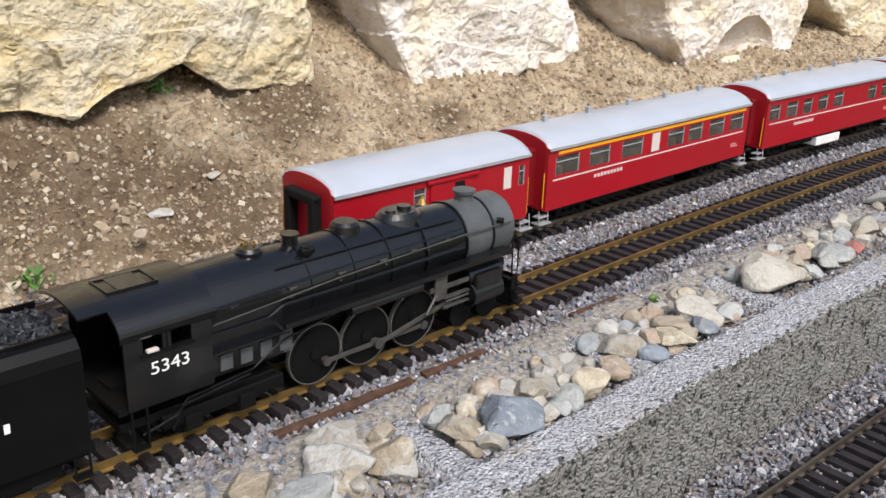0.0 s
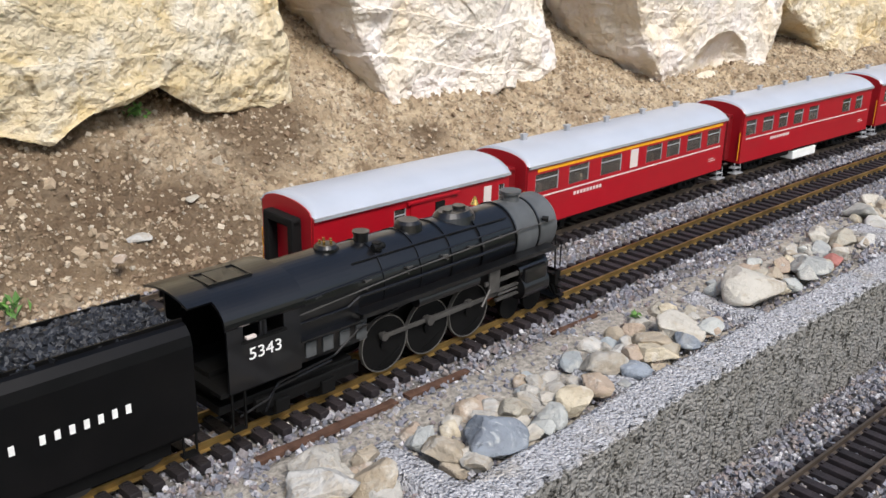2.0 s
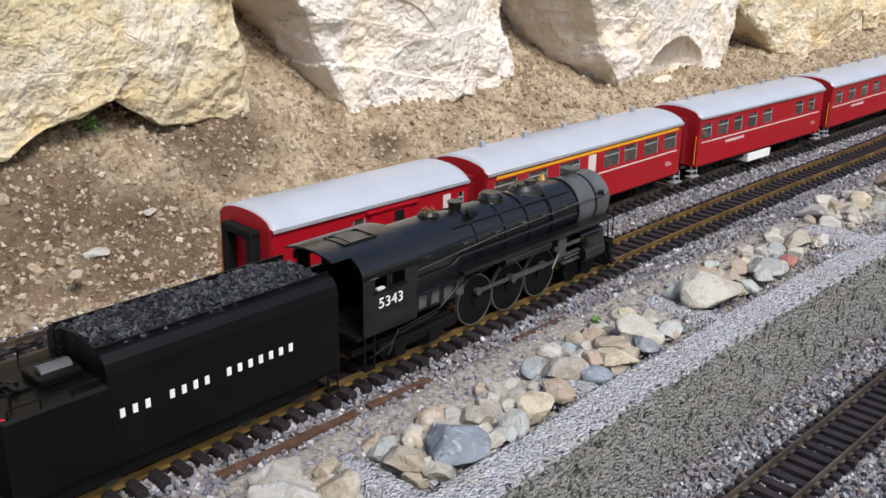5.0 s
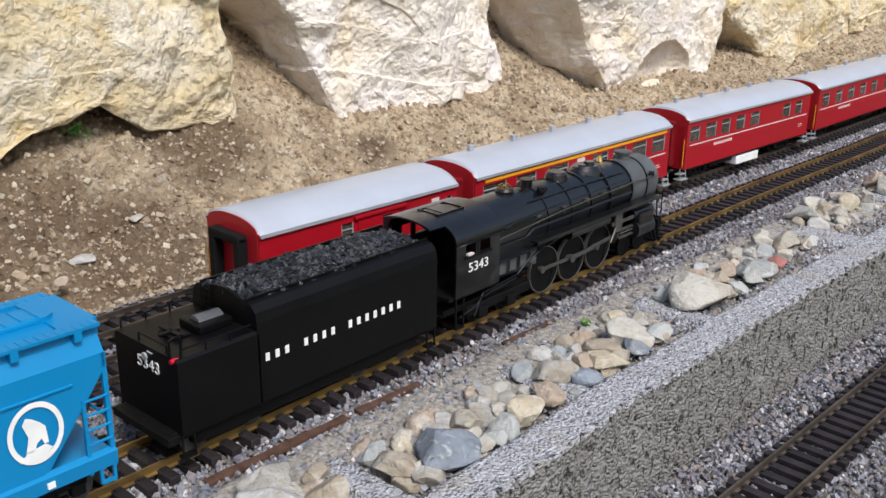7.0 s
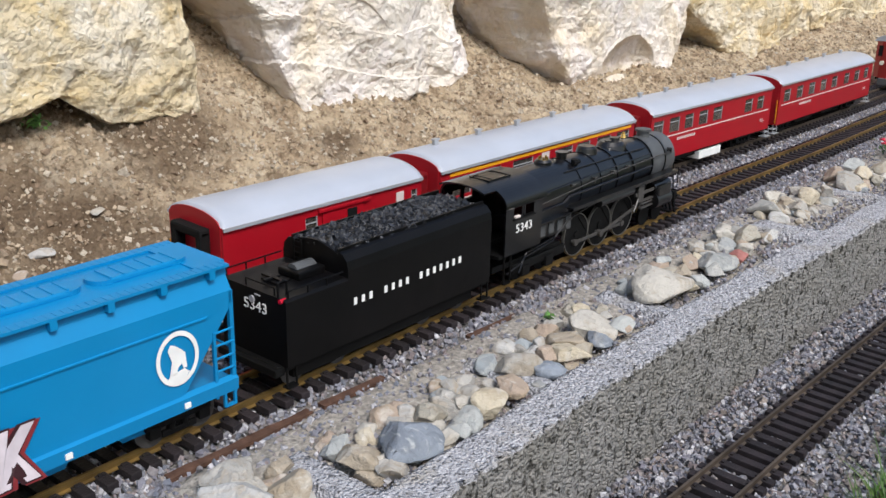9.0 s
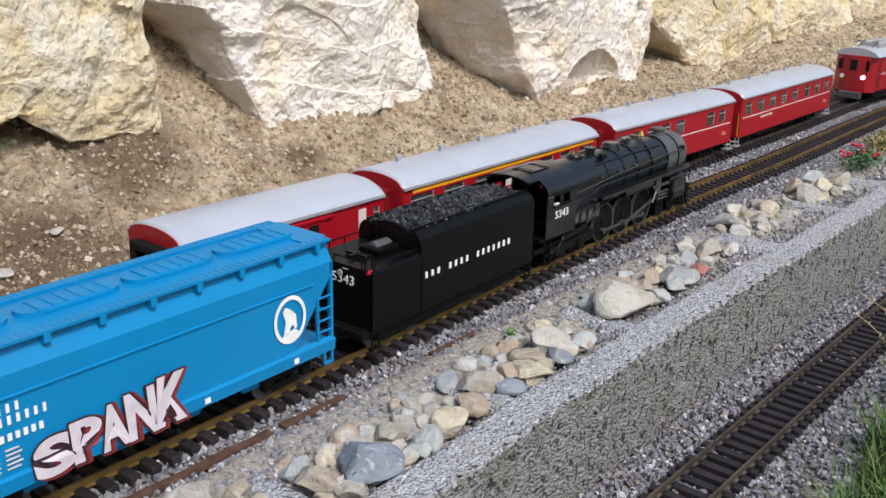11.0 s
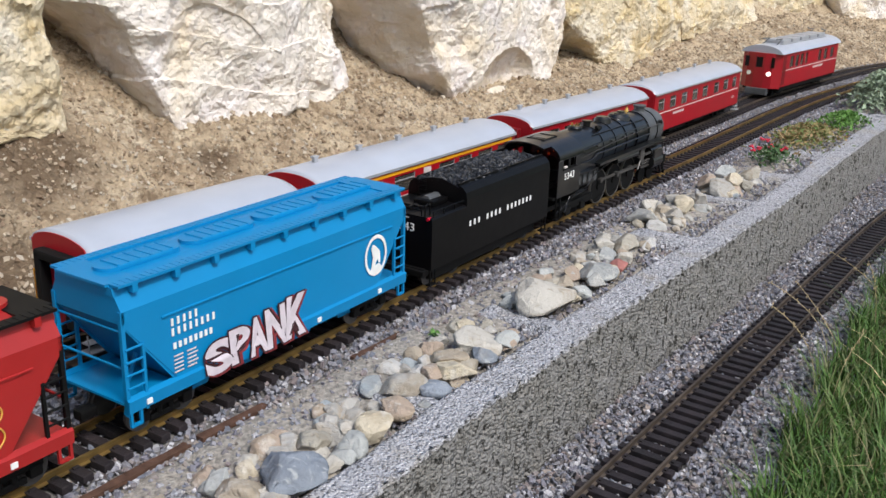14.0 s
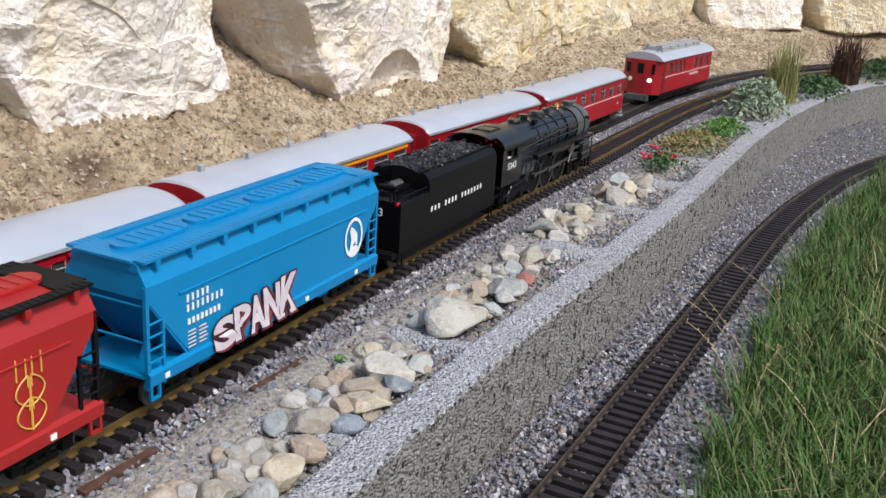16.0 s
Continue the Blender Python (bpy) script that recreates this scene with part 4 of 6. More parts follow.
def covered_hopper(paint, walkway, label):
    """A covered hopper wagon, sloped ends and a lower side sill."""
    c = tagged(new("hopper_wagon"), label, "model wagon", "hopper wagons of the moving train")
    h, y = 0.214, 0.047
    zt, zs, zm = 0.156, 0.130, 0.044
    bm = B()
    prism(bm, [(-y, zs - 0.012), (-y, zs), (-y + 0.008, zt - 0.012), (y - 0.008, zt - 0.012), (y, zs), (y, zs - 0.012)], "x", -h + 0.002, h - 0.002)
    part("upper_body", bm, paint, c)
    bm = B()
    prism(bm, [(-h + 0.062, zm), (-h + 0.002, zs - 0.012), (h - 0.002, zs - 0.012), (h - 0.062, zm)], "y", -y + 0.0002, y - 0.0002)
    part("hopper_body", bm, paint, c)
    for s in (-1, 1):
        for sy in (-1, 1):
            bm = B()
            prism(bm, [(s * (h - 0.064), zm), (s * (h - 0.005), zs - 0.015), (s * (h - 0.003), zs - 0.015), (s * (h - 0.058), zm)], "y", sy * (y - 0.002) - 0.001, sy * (y - 0.002) + 0.001)
            part("gusset", bm, paint, c)
        # end posts, ladders, platform
        for sy in (-1, 1):
            bm = B()
            x = s * (h - 0.003)
            box(bm, x - 0.002, x + 0.002, sy * (y - 0.002) - 0.002, sy * (y - 0.002) + 0.002, 0.03, zs)
            box(bm, x - s * 0.020 - 0.0015, x - s * 0.020 + 0.0015, sy * (y - 0.001) - 0.0015, sy * (y - 0.001) + 0.0015, 0.03, 0.096)
            for k in range(5):
                z = 0.044 + 0.0125 * k
                cyl(bm, (x, sy * y, z), (x - s * 0.020, sy * y, z), 0.0012, n=6)
            part("ladder", bm, paint if walkway != "black_matt" else walkway, c)
            bm = B()
            for e in (0, 1):
                xx = x - s * (0.001 + 0.011 * e)
                box(bm, xx - 0.0013, xx + 0.0013, sy * y - 0.0013, sy * y + 0.0013, 0.019, 0.034)
            box(bm, min(x, x - s * 0.012), max(x, x - s * 0.012), sy * y - 0.0016, sy * y + 0.0016, 0.0185, 0.021)
            part("stirrup_step", bm, paint, c)
        bm = B()
        box(bm, min(s * (h - 0.001), s * (h - 0.06)), max(s * (h - 0.001), s * (h - 0.06)), -y + 0.003, y - 0.003, 0.040, 0.0425)
        for z in (0.075, 0.11):
            cyl(bm, (s * (h - 0.004), -y + 0.004, z), (s * (h - 0.004), y - 0.004, z), 0.0013, n=6)
        cyl(bm, (s * (h - 0.03), -0.012, 0.042), (s * (h - 0.045), -0.012, 0.075), 0.0022, n=8)
        part("end_platform", bm, paint, c)
        bm = B()
        box(bm, min(s * h, s * (h + 0.018)), max(s * h, s * (h + 0.018)), -0.006, 0.006, 0.020, 0.030, 0.002)
        part("coupler", bm, "black_matt", c)
    bm = B()
    for sy in (-1, 1):
        prism(bm, [(sy * (y - 0.006), 0.031), (sy * (y + 0.002), 0.033), (sy * (y + 0.003), 0.045), (sy * (y - 0.002), 0.048)], "x", -h + 0.001, h - 0.001)
    part("side_sill", bm, paint, c)
    bm = B()
    for sy in (-1, 1):
        cyl(bm, (-h + 0.045, sy * (y + 0.0005), 0.112), (h - 0.03, sy * (y + 0.0005), 0.112), 0.0013, n=6)
    part("side_rib", bm, paint, c)
    bm = B()
    prism(bm, [(-y + 0.007, zt - 0.013), (-y + 0.009, zt - 0.0055), (-0.034, zt - 0.0046), (-0.018, zt - 0.0030), (0.0, zt - 0.0024), (0.018, zt - 0.0030), (0.034, zt - 0.0046), (y - 0.009, zt - 0.0055), (y - 0.007, zt - 0.013)], "x", -h + 0.001, h - 0.001)
    part("roof", bm, paint, c)
    bm = B()
    for sy in (-1, 1):
        box(bm, -h + 0.002, h - 0.002, sy * 0.040 - 0.006, sy * 0.040 + 0.006, zt - 0.0045, zt - 0.002)
        for k in range(60):
            x = -h + 0.006 + k * (2 * h - 0.012) / 59
            box(bm, x - 0.0006, x + 0.0006, sy * 0.040 - 0.0055, sy * 0.040 + 0.0055, zt - 0.0022, zt - 0.0016)
    for s in (-1, 1):
        box(bm, min(s * (h - 0.03), s * (h + 0.002)), max(s * (h - 0.03), s * (h + 0.002)), -0.034, 0.034, zt - 0.0045, zt - 0.002)
    part("running_board", bm, walkway, c)
    for sy in (-1, 1):
        for k in range(9):
            bm = B()
            x = -h + 0.02 + k * (2 * h - 0.04) / 8
            prism(bm, [(sy * 0.046, zt - 0.004), (sy * 0.0463, zt - 0.012), (sy * 0.038, zt - 0.012), (sy * 0.038, zt - 0.004)], "x", x - 0.003, x + 0.003)
            part("board_bracket", bm, paint, c)
    for k in range(4):
        bm = B()
        x = -h + 0.062 + k * 0.1005
        box(bm, x - 0.033, x + 0.033, -0.0135, 0.0135, zt - 0.004, zt + 0.002, 0.002)
        for sx in (-1, 1):
            cyl(bm, (x + sx * 0.033, 0, zt - 0.004), (x + sx * 0.033, 0, zt + 0.0014), 0.0138, n=24)
        hatch = part("roof_hatch", bm, paint, c)
        for q in range(6):
            bm = B()
            box(bm, x - 0.0322 + q * 0.0125, x - 0.0302 + q * 0.0125, -0.0125, 0.0125, zt - 0.003, zt + 0.0030, 0.0006)
            part("hatch_rib", bm, paint, hatch)
    bm = B()
    for k in range(4):
        x = -0.115 + k * 0.077
        prism(bm, [(x - 0.034, zm + 0.002), (x + 0.034, zm + 0.002), (x + 0.012, 0.016), (x - 0.012, 0.016)], "y", -0.03, 0.03)
    part("discharge_chute", bm, paint if walkway != "black_matt" else "black_matt", c)
    for e in (-1, 1):
        truck(c, e * (h - 0.055), "black_matt")
    bm = B()
    for sy in (-1, 1):
        for x in (-h + 0.02, -h * 0.55, h * 0.2, h * 0.72):
            box(bm, x, x + 0.006, sy * (y + 0.0033) - 0.0006, sy * (y + 0.0033) + 0.0006, 0.036, 0.041)
    part("marker_plate", bm, "white", c, "small white plates")
    return c


def text_mesh(body, size, fat=0.0):
    cu = bpy.data.curves.new("text", "FONT")
    cu.offset = fat
    cu.body, cu.size, cu.extrude, cu.align_x, cu.align_y = body, size, 0.0003, "CENTER", "CENTER"
    ob = bpy.data.objects.new("text", cu)
    scene.collection.objects.link(ob)
    bpy.context.view_layer.update()
    me = bpy.data.meshes.new_from_object(ob.evaluated_get(bpy.context.evaluated_depsgraph_get()))
    bpy.data.objects.remove(ob)
    return me


def text_on(parent, body, size, m, mat="white", sx=1.0, name="number"):
    me = text_mesh(body, size)
    me.materials.clear()
    me.materials.append(M[mat])
    ob = new(name, me)
    ob.parent = parent
    ob.matrix_basis = m @ Matrix.Diagonal((sx, 1, 1, 1))
    return ob


def letter_bars(parent, words, x, z, step, hgt, y, side=-1, mat="white", gap=1.0):
    """One plain block for each letter of a company's name."""
    bm = B()
    cur = x
    for n in words:
        for _ in range(n):
            box(bm, cur + step * 0.14, cur + step * 0.52, y - 0.0004, y + 0.0004, z - hgt / 2, z + hgt / 2)
            cur += step
        cur += step * gap
    return part("lettering_bar", bm, mat, parent, "white painted lettering blocks")


def tender():
    """Box tender with a coal bunker; x from -0.16 to 0.16."""
    c = tagged(new("tender"), "black steam locomotive tender heaped with coal, white lettering", "model tender")
    h, y = 0.1605, 0.0485
    step, bulk = 0.126, -0.078
    bm = B()
    prism(bm, [(-y, 0.03), (-y, 0.098), (-y + 0.003, 0.1005), (y - 0.003, 0.1005), (y, 0.098), (y, 0.03)], "x", -h, bulk + 0.002)
    part("water_tank", bm, "black_satin", c)
    bm = B()
    pr = [(-y, 0.03), (-y, 0.108), (-y + 0.002, 0.117), (-y + 0.008, 0.1235), (-y + 0.013, 0.125), (-y + 0.0145, 0.1235), (-y + 0.0145, 0.10), (y - 0.0145, 0.10), (y - 0.0145, 0.1235), (y - 0.013, 0.125), (y - 0.008, 0.1235), (y - 0.002, 0.117), (y, 0.108), (y, 0.03)]
    prism(bm, pr, "x", bulk, h)
    part("coal_bunker", bm, "black_satin", c)
    bm = B()
    prism(bm, [(-y + 0.013, 0.0995)] + [(-y + 0.013 + (2 * y - 0.026) * k / 10, 0.121 + 0.0095 * math.sin(math.pi * k / 10)) for k in range(11)] + [(y - 0.013, 0.0995)], "x", bulk, bulk + 0.003)
    part("bulkhead", bm, "black_satin", c)
    rng = np.random.default_rng(4)
    n = 2600
    px, py = rng.uniform(bulk + 0.004, h - 0.004, n), rng.uniform(-y + 0.015, y - 0.015, n)
    pz = 0.117 + 0.008 * np.cos(py / y * 1.3) + rng.uniform(-0.003, 0.003, n)
    pz -= np.clip((px - 0.10) / 0.06, 0, 1) * 0.004
    coal = pebbles("coal", np.stack([px, py, pz], 1), rng.uniform(0.004, 0.0075, n), "coal", "", "", 9)
    coal.parent = c
    bm = B()
    box(bm, bulk + 0.003, h - 0.003, -y + 0.014, y - 0.014, 0.1, 0.117)
    part("coal_base", bm, "coal", c)
    bm = B()
    prism(bm, [(-y + 0.0135, 0.124), (-y + 0.0135, 0.128), (-y + 0.0155, 0.128), (-y + 0.0155, 0.124)], "x", bulk, h)
    prism(bm, [(y - 0.0135, 0.124), (y - 0.0135, 0.128), (y - 0.0155, 0.128), (y - 0.0155, 0.124)], "x", bulk, h)
    part("bunker_rim", bm, "black_satin", c)
    # deck fittings at the rear
    bm = B()
    box(bm, -0.118, -0.082, -0.020, 0.012, 0.1005, 0.109, 0.002)
    part("deck_box", bm, "black_satin", c)
    bm = B()
    cyl(bm, (-0.112, -0.004, 0.105), (-0.086, -0.004, 0.105), 0.0085, n=16)
    part("stoker_drum", bm, "smokebox", c)
    bm = B()
    box(bm, -0.140, -0.122, -0.012, 0.012, 0.1005, 0.103, 0.001)
    box(bm, -0.146, -0.126, -0.002, 0.002, 0.103, 0.1055, 0.0008)
    box(bm, -0.136, -0.131, -0.014, 0.016, 0.103, 0.1055, 0.0008)
    part("filler_hatch", bm, "black_satin", c)
    bm = B()
    for sy in (-1, 1):
        z = 0.108
        tube(bm, [(-0.155, sy * 0.046, 0.1005), (-0.155, sy * 0.046, z), (-0.083, sy * 0.046, z)], 0.0009)
        for x in (-0.13, -0.105):
            cyl(bm, (x, sy * 0.046, 0.1), (x, sy * 0.046, z), 0.0009, n=6)
    tube(bm, [(-0.158, -0.03, 0.1005), (-0.158, -0.03, 0.108), (-0.158, 0.012, 0.108), (-0.158, 0.012, 0.1005)], 0.0009)
    tube(bm, [(-0.159, -0.036, 0.1), (-0.159, -0.036, 0.114), (-0.153, -0.036, 0.116), (-0.148, -0.036, 0.114), (-0.148, -0.036, 0.1)], 0.0012)
    part("deck_rail", bm, "black_satin", c)
    bm = B()
    for e in (-1, 1):
        cyl(bm, (bulk - 0.002, 0.024 + e * 0.006, 0.1), (bulk - 0.002, 0.024 + e * 0.006, 0.126), 0.0009, n=6)
    for k in range(4):
        cyl(bm, (bulk - 0.002, 0.018, 0.105 + 0.006 * k), (bulk - 0.002, 0.030, 0.105 + 0.006 * k), 0.0008, n=6)
    part("bunker_ladder", bm, "black_satin", c)
    bm = B()
    cyl(bm, (-h - 0.003, -0.043, 0.099), (-h + 0.004, -0.043, 0.099), 0.0022, n=12)
    part("marker_lamp", bm, "lens_red", c, "red marker lamp")
    bm = B()
    cyl(bm, (-h - 0.002, 0.0, 0.090), (-h + 0.002, 0.0, 0.090), 0.0036, n=12)
    box(bm, -h - 0.0012, -h, -0.012, -0.004, 0.0955, 0.0965)
    part("rear_lamp", bm, "silver", c)
    bm = B()
    box(bm, -h - 0.006, h + 0.006, -0.040, 0.040, 0.022, 0.031, 0.001)
    for sy in (-1, 1):
        box(bm, -h + 0.02, h - 0.02, sy * 0.034 - 0.003, sy * 0.034 + 0.003, 0.010, 0.022, 0.001)
    box(bm, -h - 0.012, -h, -0.044, 0.044, 0.022, 0.030, 0.001)
    part("underframe", bm, "black_matt", c)
    for sy in (-1, 1):
        for x in (-h + 0.006, h - 0.008):
            bm = B()
            box(bm, x - 0.007, x + 0.007, sy * 0.045 - 0.004, sy * 0.045 + 0.004, 0.008, 0.010)
            for e in (-1, 1):
                box(bm, x + e * 0.006 - 0.0008, x + e * 0.006 + 0.0008, sy * 0.047 - 0.0008, sy * 0.047 + 0.0008, 0.008, 0.03)
            part("step", bm, "black_matt", c)
    for x in (-0.105, 0.095):
        truck(c, x, "black_matt", base=0.062)
    letter_bars(c, (3, 4, 7), -0.072, 0.073, 0.0113, 0.0076, -y - 0.0003)
    letter_bars(c, (3, 4, 7), -0.072, 0.073, 0.0113, 0.0076, y + 0.0003)
    text_on(c, "5343", 0.0155, pose(-h - 0.0003, -0.004, 0.083, 90, 0, -90), sx=1.15)
    return c


DRIVER_R = 0.0305
DRIVERS_X = (-0.043, 0.018, 0.081)
RODS = []


def locomotive():
    """A 4-6-4 steam locomotive; x from -0.25 (cab) to 0.25 (pilot)."""
    c = tagged(new("steam_locomotive"), "black model steam locomotive with large driving wheels and white number", "model locomotive")
    R, zc = 0.0365, 0.0965
    # boiler: firebox end to smokebox
    bm = B()
    cyl(bm, (-0.15, 0, zc), (0.02, 0, zc), R + 0.0015, n=80)
    cyl(bm, (0.02, 0, zc), (0.15, 0, zc), R + 0.0015, R - 0.001, n=80)
    part("boiler", bm, "black", c, smooth=False)
    bm = B()
    cyl(bm, (0.15, 0, zc), (0.222, 0, zc), R - 0.001, n=80)
    cyl(bm, (0.222, 0, zc), (0.228, 0, zc), R - 0.001, R - 0.005, n=40)
    cyl(bm, (0.228, 0, zc), (0.232, 0, zc), 0.022, 0.018, n=30)
    part("smokebox", bm, "smokebox", c, "dark grey smokebox")
    for x in (-0.10, -0.05, 0.0, 0.045, 0.092, 0.15, 0.19):
        bm = B()
        rr = R + 0.0028 if x < 0.1 else R + 0.0008
        cyl(bm, (x - 0.001, 0, zc), (x + 0.001, 0, zc), rr, n=40, caps=True)
        part("boiler_band", bm, "black", c)
    bm = B()
    prism(bm, [(-0.040, 0.05)] + [(-0.0402 * math.cos(math.pi * k / 24), 0.1 + 0.0365 * math.sin(math.pi * k / 24) ** 0.9) for k in range(25)] + [(0.040, 0.05)], "x", -0.168, -0.085)
    part("firebox", bm, "black", c)
    # cab
    zt, y = 0.118, 0.049
    bm = B()
    for s in (-1, 1):
        panel_wall(bm, -0.238, -0.162, 0.052, zt, s * y, 0.0012, [(-0.222, -0.205, 0.098, 0.113), (-0.198, -0.180, 0.098, 0.113)])
    box(bm, -0.164, -0.161, -y, y, 0.052, zt)
    part("cab", bm, "black", c)
    for s in (-1, 1):
        bm = B()
        box(bm, -0.1985 - 0.004, -0.1985 - 0.002, s * y - 0.0016, s * y + 0.0016, 0.097, 0.114)
        box(bm, -0.224, -0.178, s * y - 0.0035, s * y + 0.0035, 0.0955, 0.0972)
        part("window_frame", bm, "black_matt", c)
    # plain block on the sill, standing in for the driver figure's arm
    bm = B()
    box(bm, -0.219, -0.209, -y - 0.0025, -y + 0.002, 0.0975, 0.1005, 0.001)
    part("armrest", bm, "stripe", c, "plain pale block in place of the driver figure's arm")
    bm = B()
    rp = [(-(y + 0.004) * math.cos(math.pi * k / 30), zt - 0.004 + 0.0268 * math.sin(math.pi * k / 30) ** 0.85) for k in range(31)]
    inner = [(u * 0.965, w - 0.0025) for u, w in reversed(rp)]
    prism(bm, rp + inner, "x", -0.241, -0.158)
    mid = rp[8:23]
    prism(bm, mid + [(u * 0.97, w - 0.0022) for u, w in reversed(mid)], "x", -0.264, -0.2405)
    part("cab_roof", bm, "black", c, "black vaulted cab roof")
    bm = B()
    box(bm, -0.222, -0.197, -0.016, 0.012, 0.1395, 0.1414, 0.0006)
    for x in (-0.232, -0.190):
        box(bm, x, x + 0.0014, -0.018, 0.014, 0.1388, 0.1418)
    for yy in (-0.0165, 0.0125):
        box(bm, -0.232, -0.189, yy - 0.0007, yy + 0.0007, 0.1380, 0.1416)
    part("roof_hatch", bm, "black", c)
    bm = B()
    box(bm, -0.165, -0.160, -0.037, 0.037, 0.052, 0.128)
    cyl(bm, (-0.168, 0.0, 0.09), (-0.164, 0, 0.09), 0.012, n=16)
    box(bm, -0.176, -0.165, -0.02, 0.024, 0.062, 0.08, 0.002)
    part("backhead", bm, "black_matt", c)
    bm = B()
    for k in range(6):
        cyl(bm, (-0.17, -0.025 + 0.010 * k, 0.112 - 0.006 * (k % 2)), (-0.166, -0.025 + 0.010 * k, 0.112 - 0.006 * (k % 2)), 0.0028, n=10)
    part("gauge", bm, "brass", c, "brass gauges in the cab")
    bm = B()
    box(bm, -0.245, -0.162, -y + 0.002, y - 0.002, 0.049, 0.053)
    part("cab_floor", bm, "black_matt", c)
    # domes, stack, fittings
    def dome(name, x, r, z0, z1, mat="black", r2=None, label=""):
        b = B()
        cyl(b, (x, 0, z0), (x, 0, z1 - 0.003), r, (r2 or r) * 0.97, n=28)
        cyl(b, (x, 0, z1 - 0.003), (x, 0, z1), (r2 or r) * 0.97, (r2 or r) * 0.75, n=28)
        return part(name, b, mat, c, label)
    dome("safety_turret", -0.092, 0.0125, 0.125, 0.1415)
    bm = B()
    for a in range(5):
        cyl(bm, (-0.092 + 0.006 * math.cos(a * 1.256), 0.006 * math.sin(a * 1.256), 0.14), (-0.092 + 0.006 * math.cos(a * 1.256), 0.006 * math.sin(a * 1.256), 0.1455), 0.0013, n=8)
    part("safety_valve", bm, "brass", c, "brass safety valves")
    dome("steam_dome", 0.016, 0.0165, 0.126, 0.1425, r2=0.0145)
    bm = B()
    cyl(bm, (0, 0, 0.124), (0, 0, 0.1345), 0.0225, 0.0195, n=36)
    cyl(bm, (0, 0, 0.1345), (0, 0, 0.1392), 0.0195, 0.0155, n=36)
    for v in bm.verts:
        v.co.x = 0.084 + v.co.x * 1.28
    cyl(bm, (0.092, 0, 0.136), (0.092, 0, 0.1425), 0.008, 0.007, n=20)
    cyl(bm, (0.074, 0, 0.136), (0.074, 0, 0.141), 0.006, 0.005, n=20)
    part("sand_dome", bm, "black", c)
    bm = B()
    cyl(bm, (-0.048, 0, 0.131), (-0.048, 0, 0.143), 0.0075, n=18)
    cyl(bm, (-0.048, 0, 0.1425), (-0.048, 0, 0.1445), 0.0088, n=18)
    part("whistle_turret", bm, "black", c)
    bm = B()
    cyl(bm, (-0.045, -0.020, 0.129), (-0.045, -0.020, 0.137), 0.005, n=12)
    cyl(bm, (-0.038, -0.022, 0.133), (-0.052, -0.022, 0.133), 0.0035, n=12)
    part("generator", bm, "black_matt", c)
    bm = B()
    cyl(bm, (0.1175, 0, 0.138), (0.1175, 0, 0.1445), 0.0048, 0.0022, n=16)
    ball(bm, (0.1175, 0, 0.1455), 0.002, n=1)
    part("bell", bm, "brass", c, "polished brass bell")
    bm = B()
    cyl(bm, (0.178, 0, 0.129), (0.178, 0, 0.1405), 0.0105, 0.0095, n=24)
    cyl(bm, (0.178, 0, 0.1395), (0.178, 0, 0.1425), 0.0125, 0.0125, n=24)
    part("smokestack", bm, "smokebox", c, "dark grey smokestack")
    bm = B()
    cyl(bm, (0.232, 0, 0.113), (0.240, 0, 0.113), 0.007, n=18)
    part("headlight", bm, "black_matt", c)
    for s in (-1, 1):
        bm = B()
        cyl(bm, (0.196, s * 0.034, 0.113), (0.200, s * 0.040, 0.113), 0.003, n=10)
        part("marker_lamp", bm, "black_matt", c)
    # running boards, pipes, rails
    for s in (-1, 1):
        bm = B()
        box(bm, -0.09, 0.205, s * 0.0435 - 0.0075, s * 0.0435 + 0.0075, 0.0805, 0.0825, 0.0005)
        box(bm, -0.16, -0.09, s * 0.043 - 0.006, s * 0.043 + 0.006, 0.0745, 0.0765, 0.0005)
        part("running_board", bm, "black", c)
        bm = B()
        tube(bm, [(-0.155, s * 0.040, 0.098), (-0.02, s * 0.0395, 0.106), (0.15, s * 0.0385, 0.110), (0.215, s * 0.037, 0.108)], 0.0009)
        for k in range(7):
            x = -0.13 + 0.055 * k
            cyl(bm, (x, s * 0.0375, 0.1 + 0.0016 * k), (x, s * 0.0405, 0.1 + 0.0016 * k), 0.0012, n=6)
        part("handrail", bm, "steel", c)
        bm = B()
        tube(bm, [(-0.16, s * 0.0415, 0.090), (-0.10, s * 0.0415, 0.090), (-0.085, s * 0.0415, 0.097), (0.14, s * 0.0405, 0.0975)], 0.0016)
        tube(bm, [(-0.15, s * 0.026, 0.126), (0.06, s * 0.0265, 0.1255), (0.14, s * 0.026, 0.124)], 0.0014)
        tube(bm, [(-0.225, s * 0.044, 0.024), (-0.195, s * 0.046, 0.032), (-0.185, s * 0.046, 0.044), (-0.12, s * 0.045, 0.049), (-0.09, s * 0.045, 0.066), (-0.02, s * 0.044, 0.076)], 0.0011)
        tube(bm, [(-0.20, s * 0.046, 0.02), (-0.19, s * 0.047, 0.040), (-0.125, s * 0.0465, 0.046)], 0.0011)
        part("pipe", bm, "black", c)
        bm = B()
        cyl(bm, (-0.015, s * 0.0445, 0.0735), (0.075, s * 0.0445, 0.0735), 0.0065, n=18)
        part("air_reservoir", bm, "black", c)
        bm = B()
        box(bm, -0.155, -0.075, s * 0.036 - 0.004, s * 0.036 + 0.004, 0.05, 0.072, 0.001)
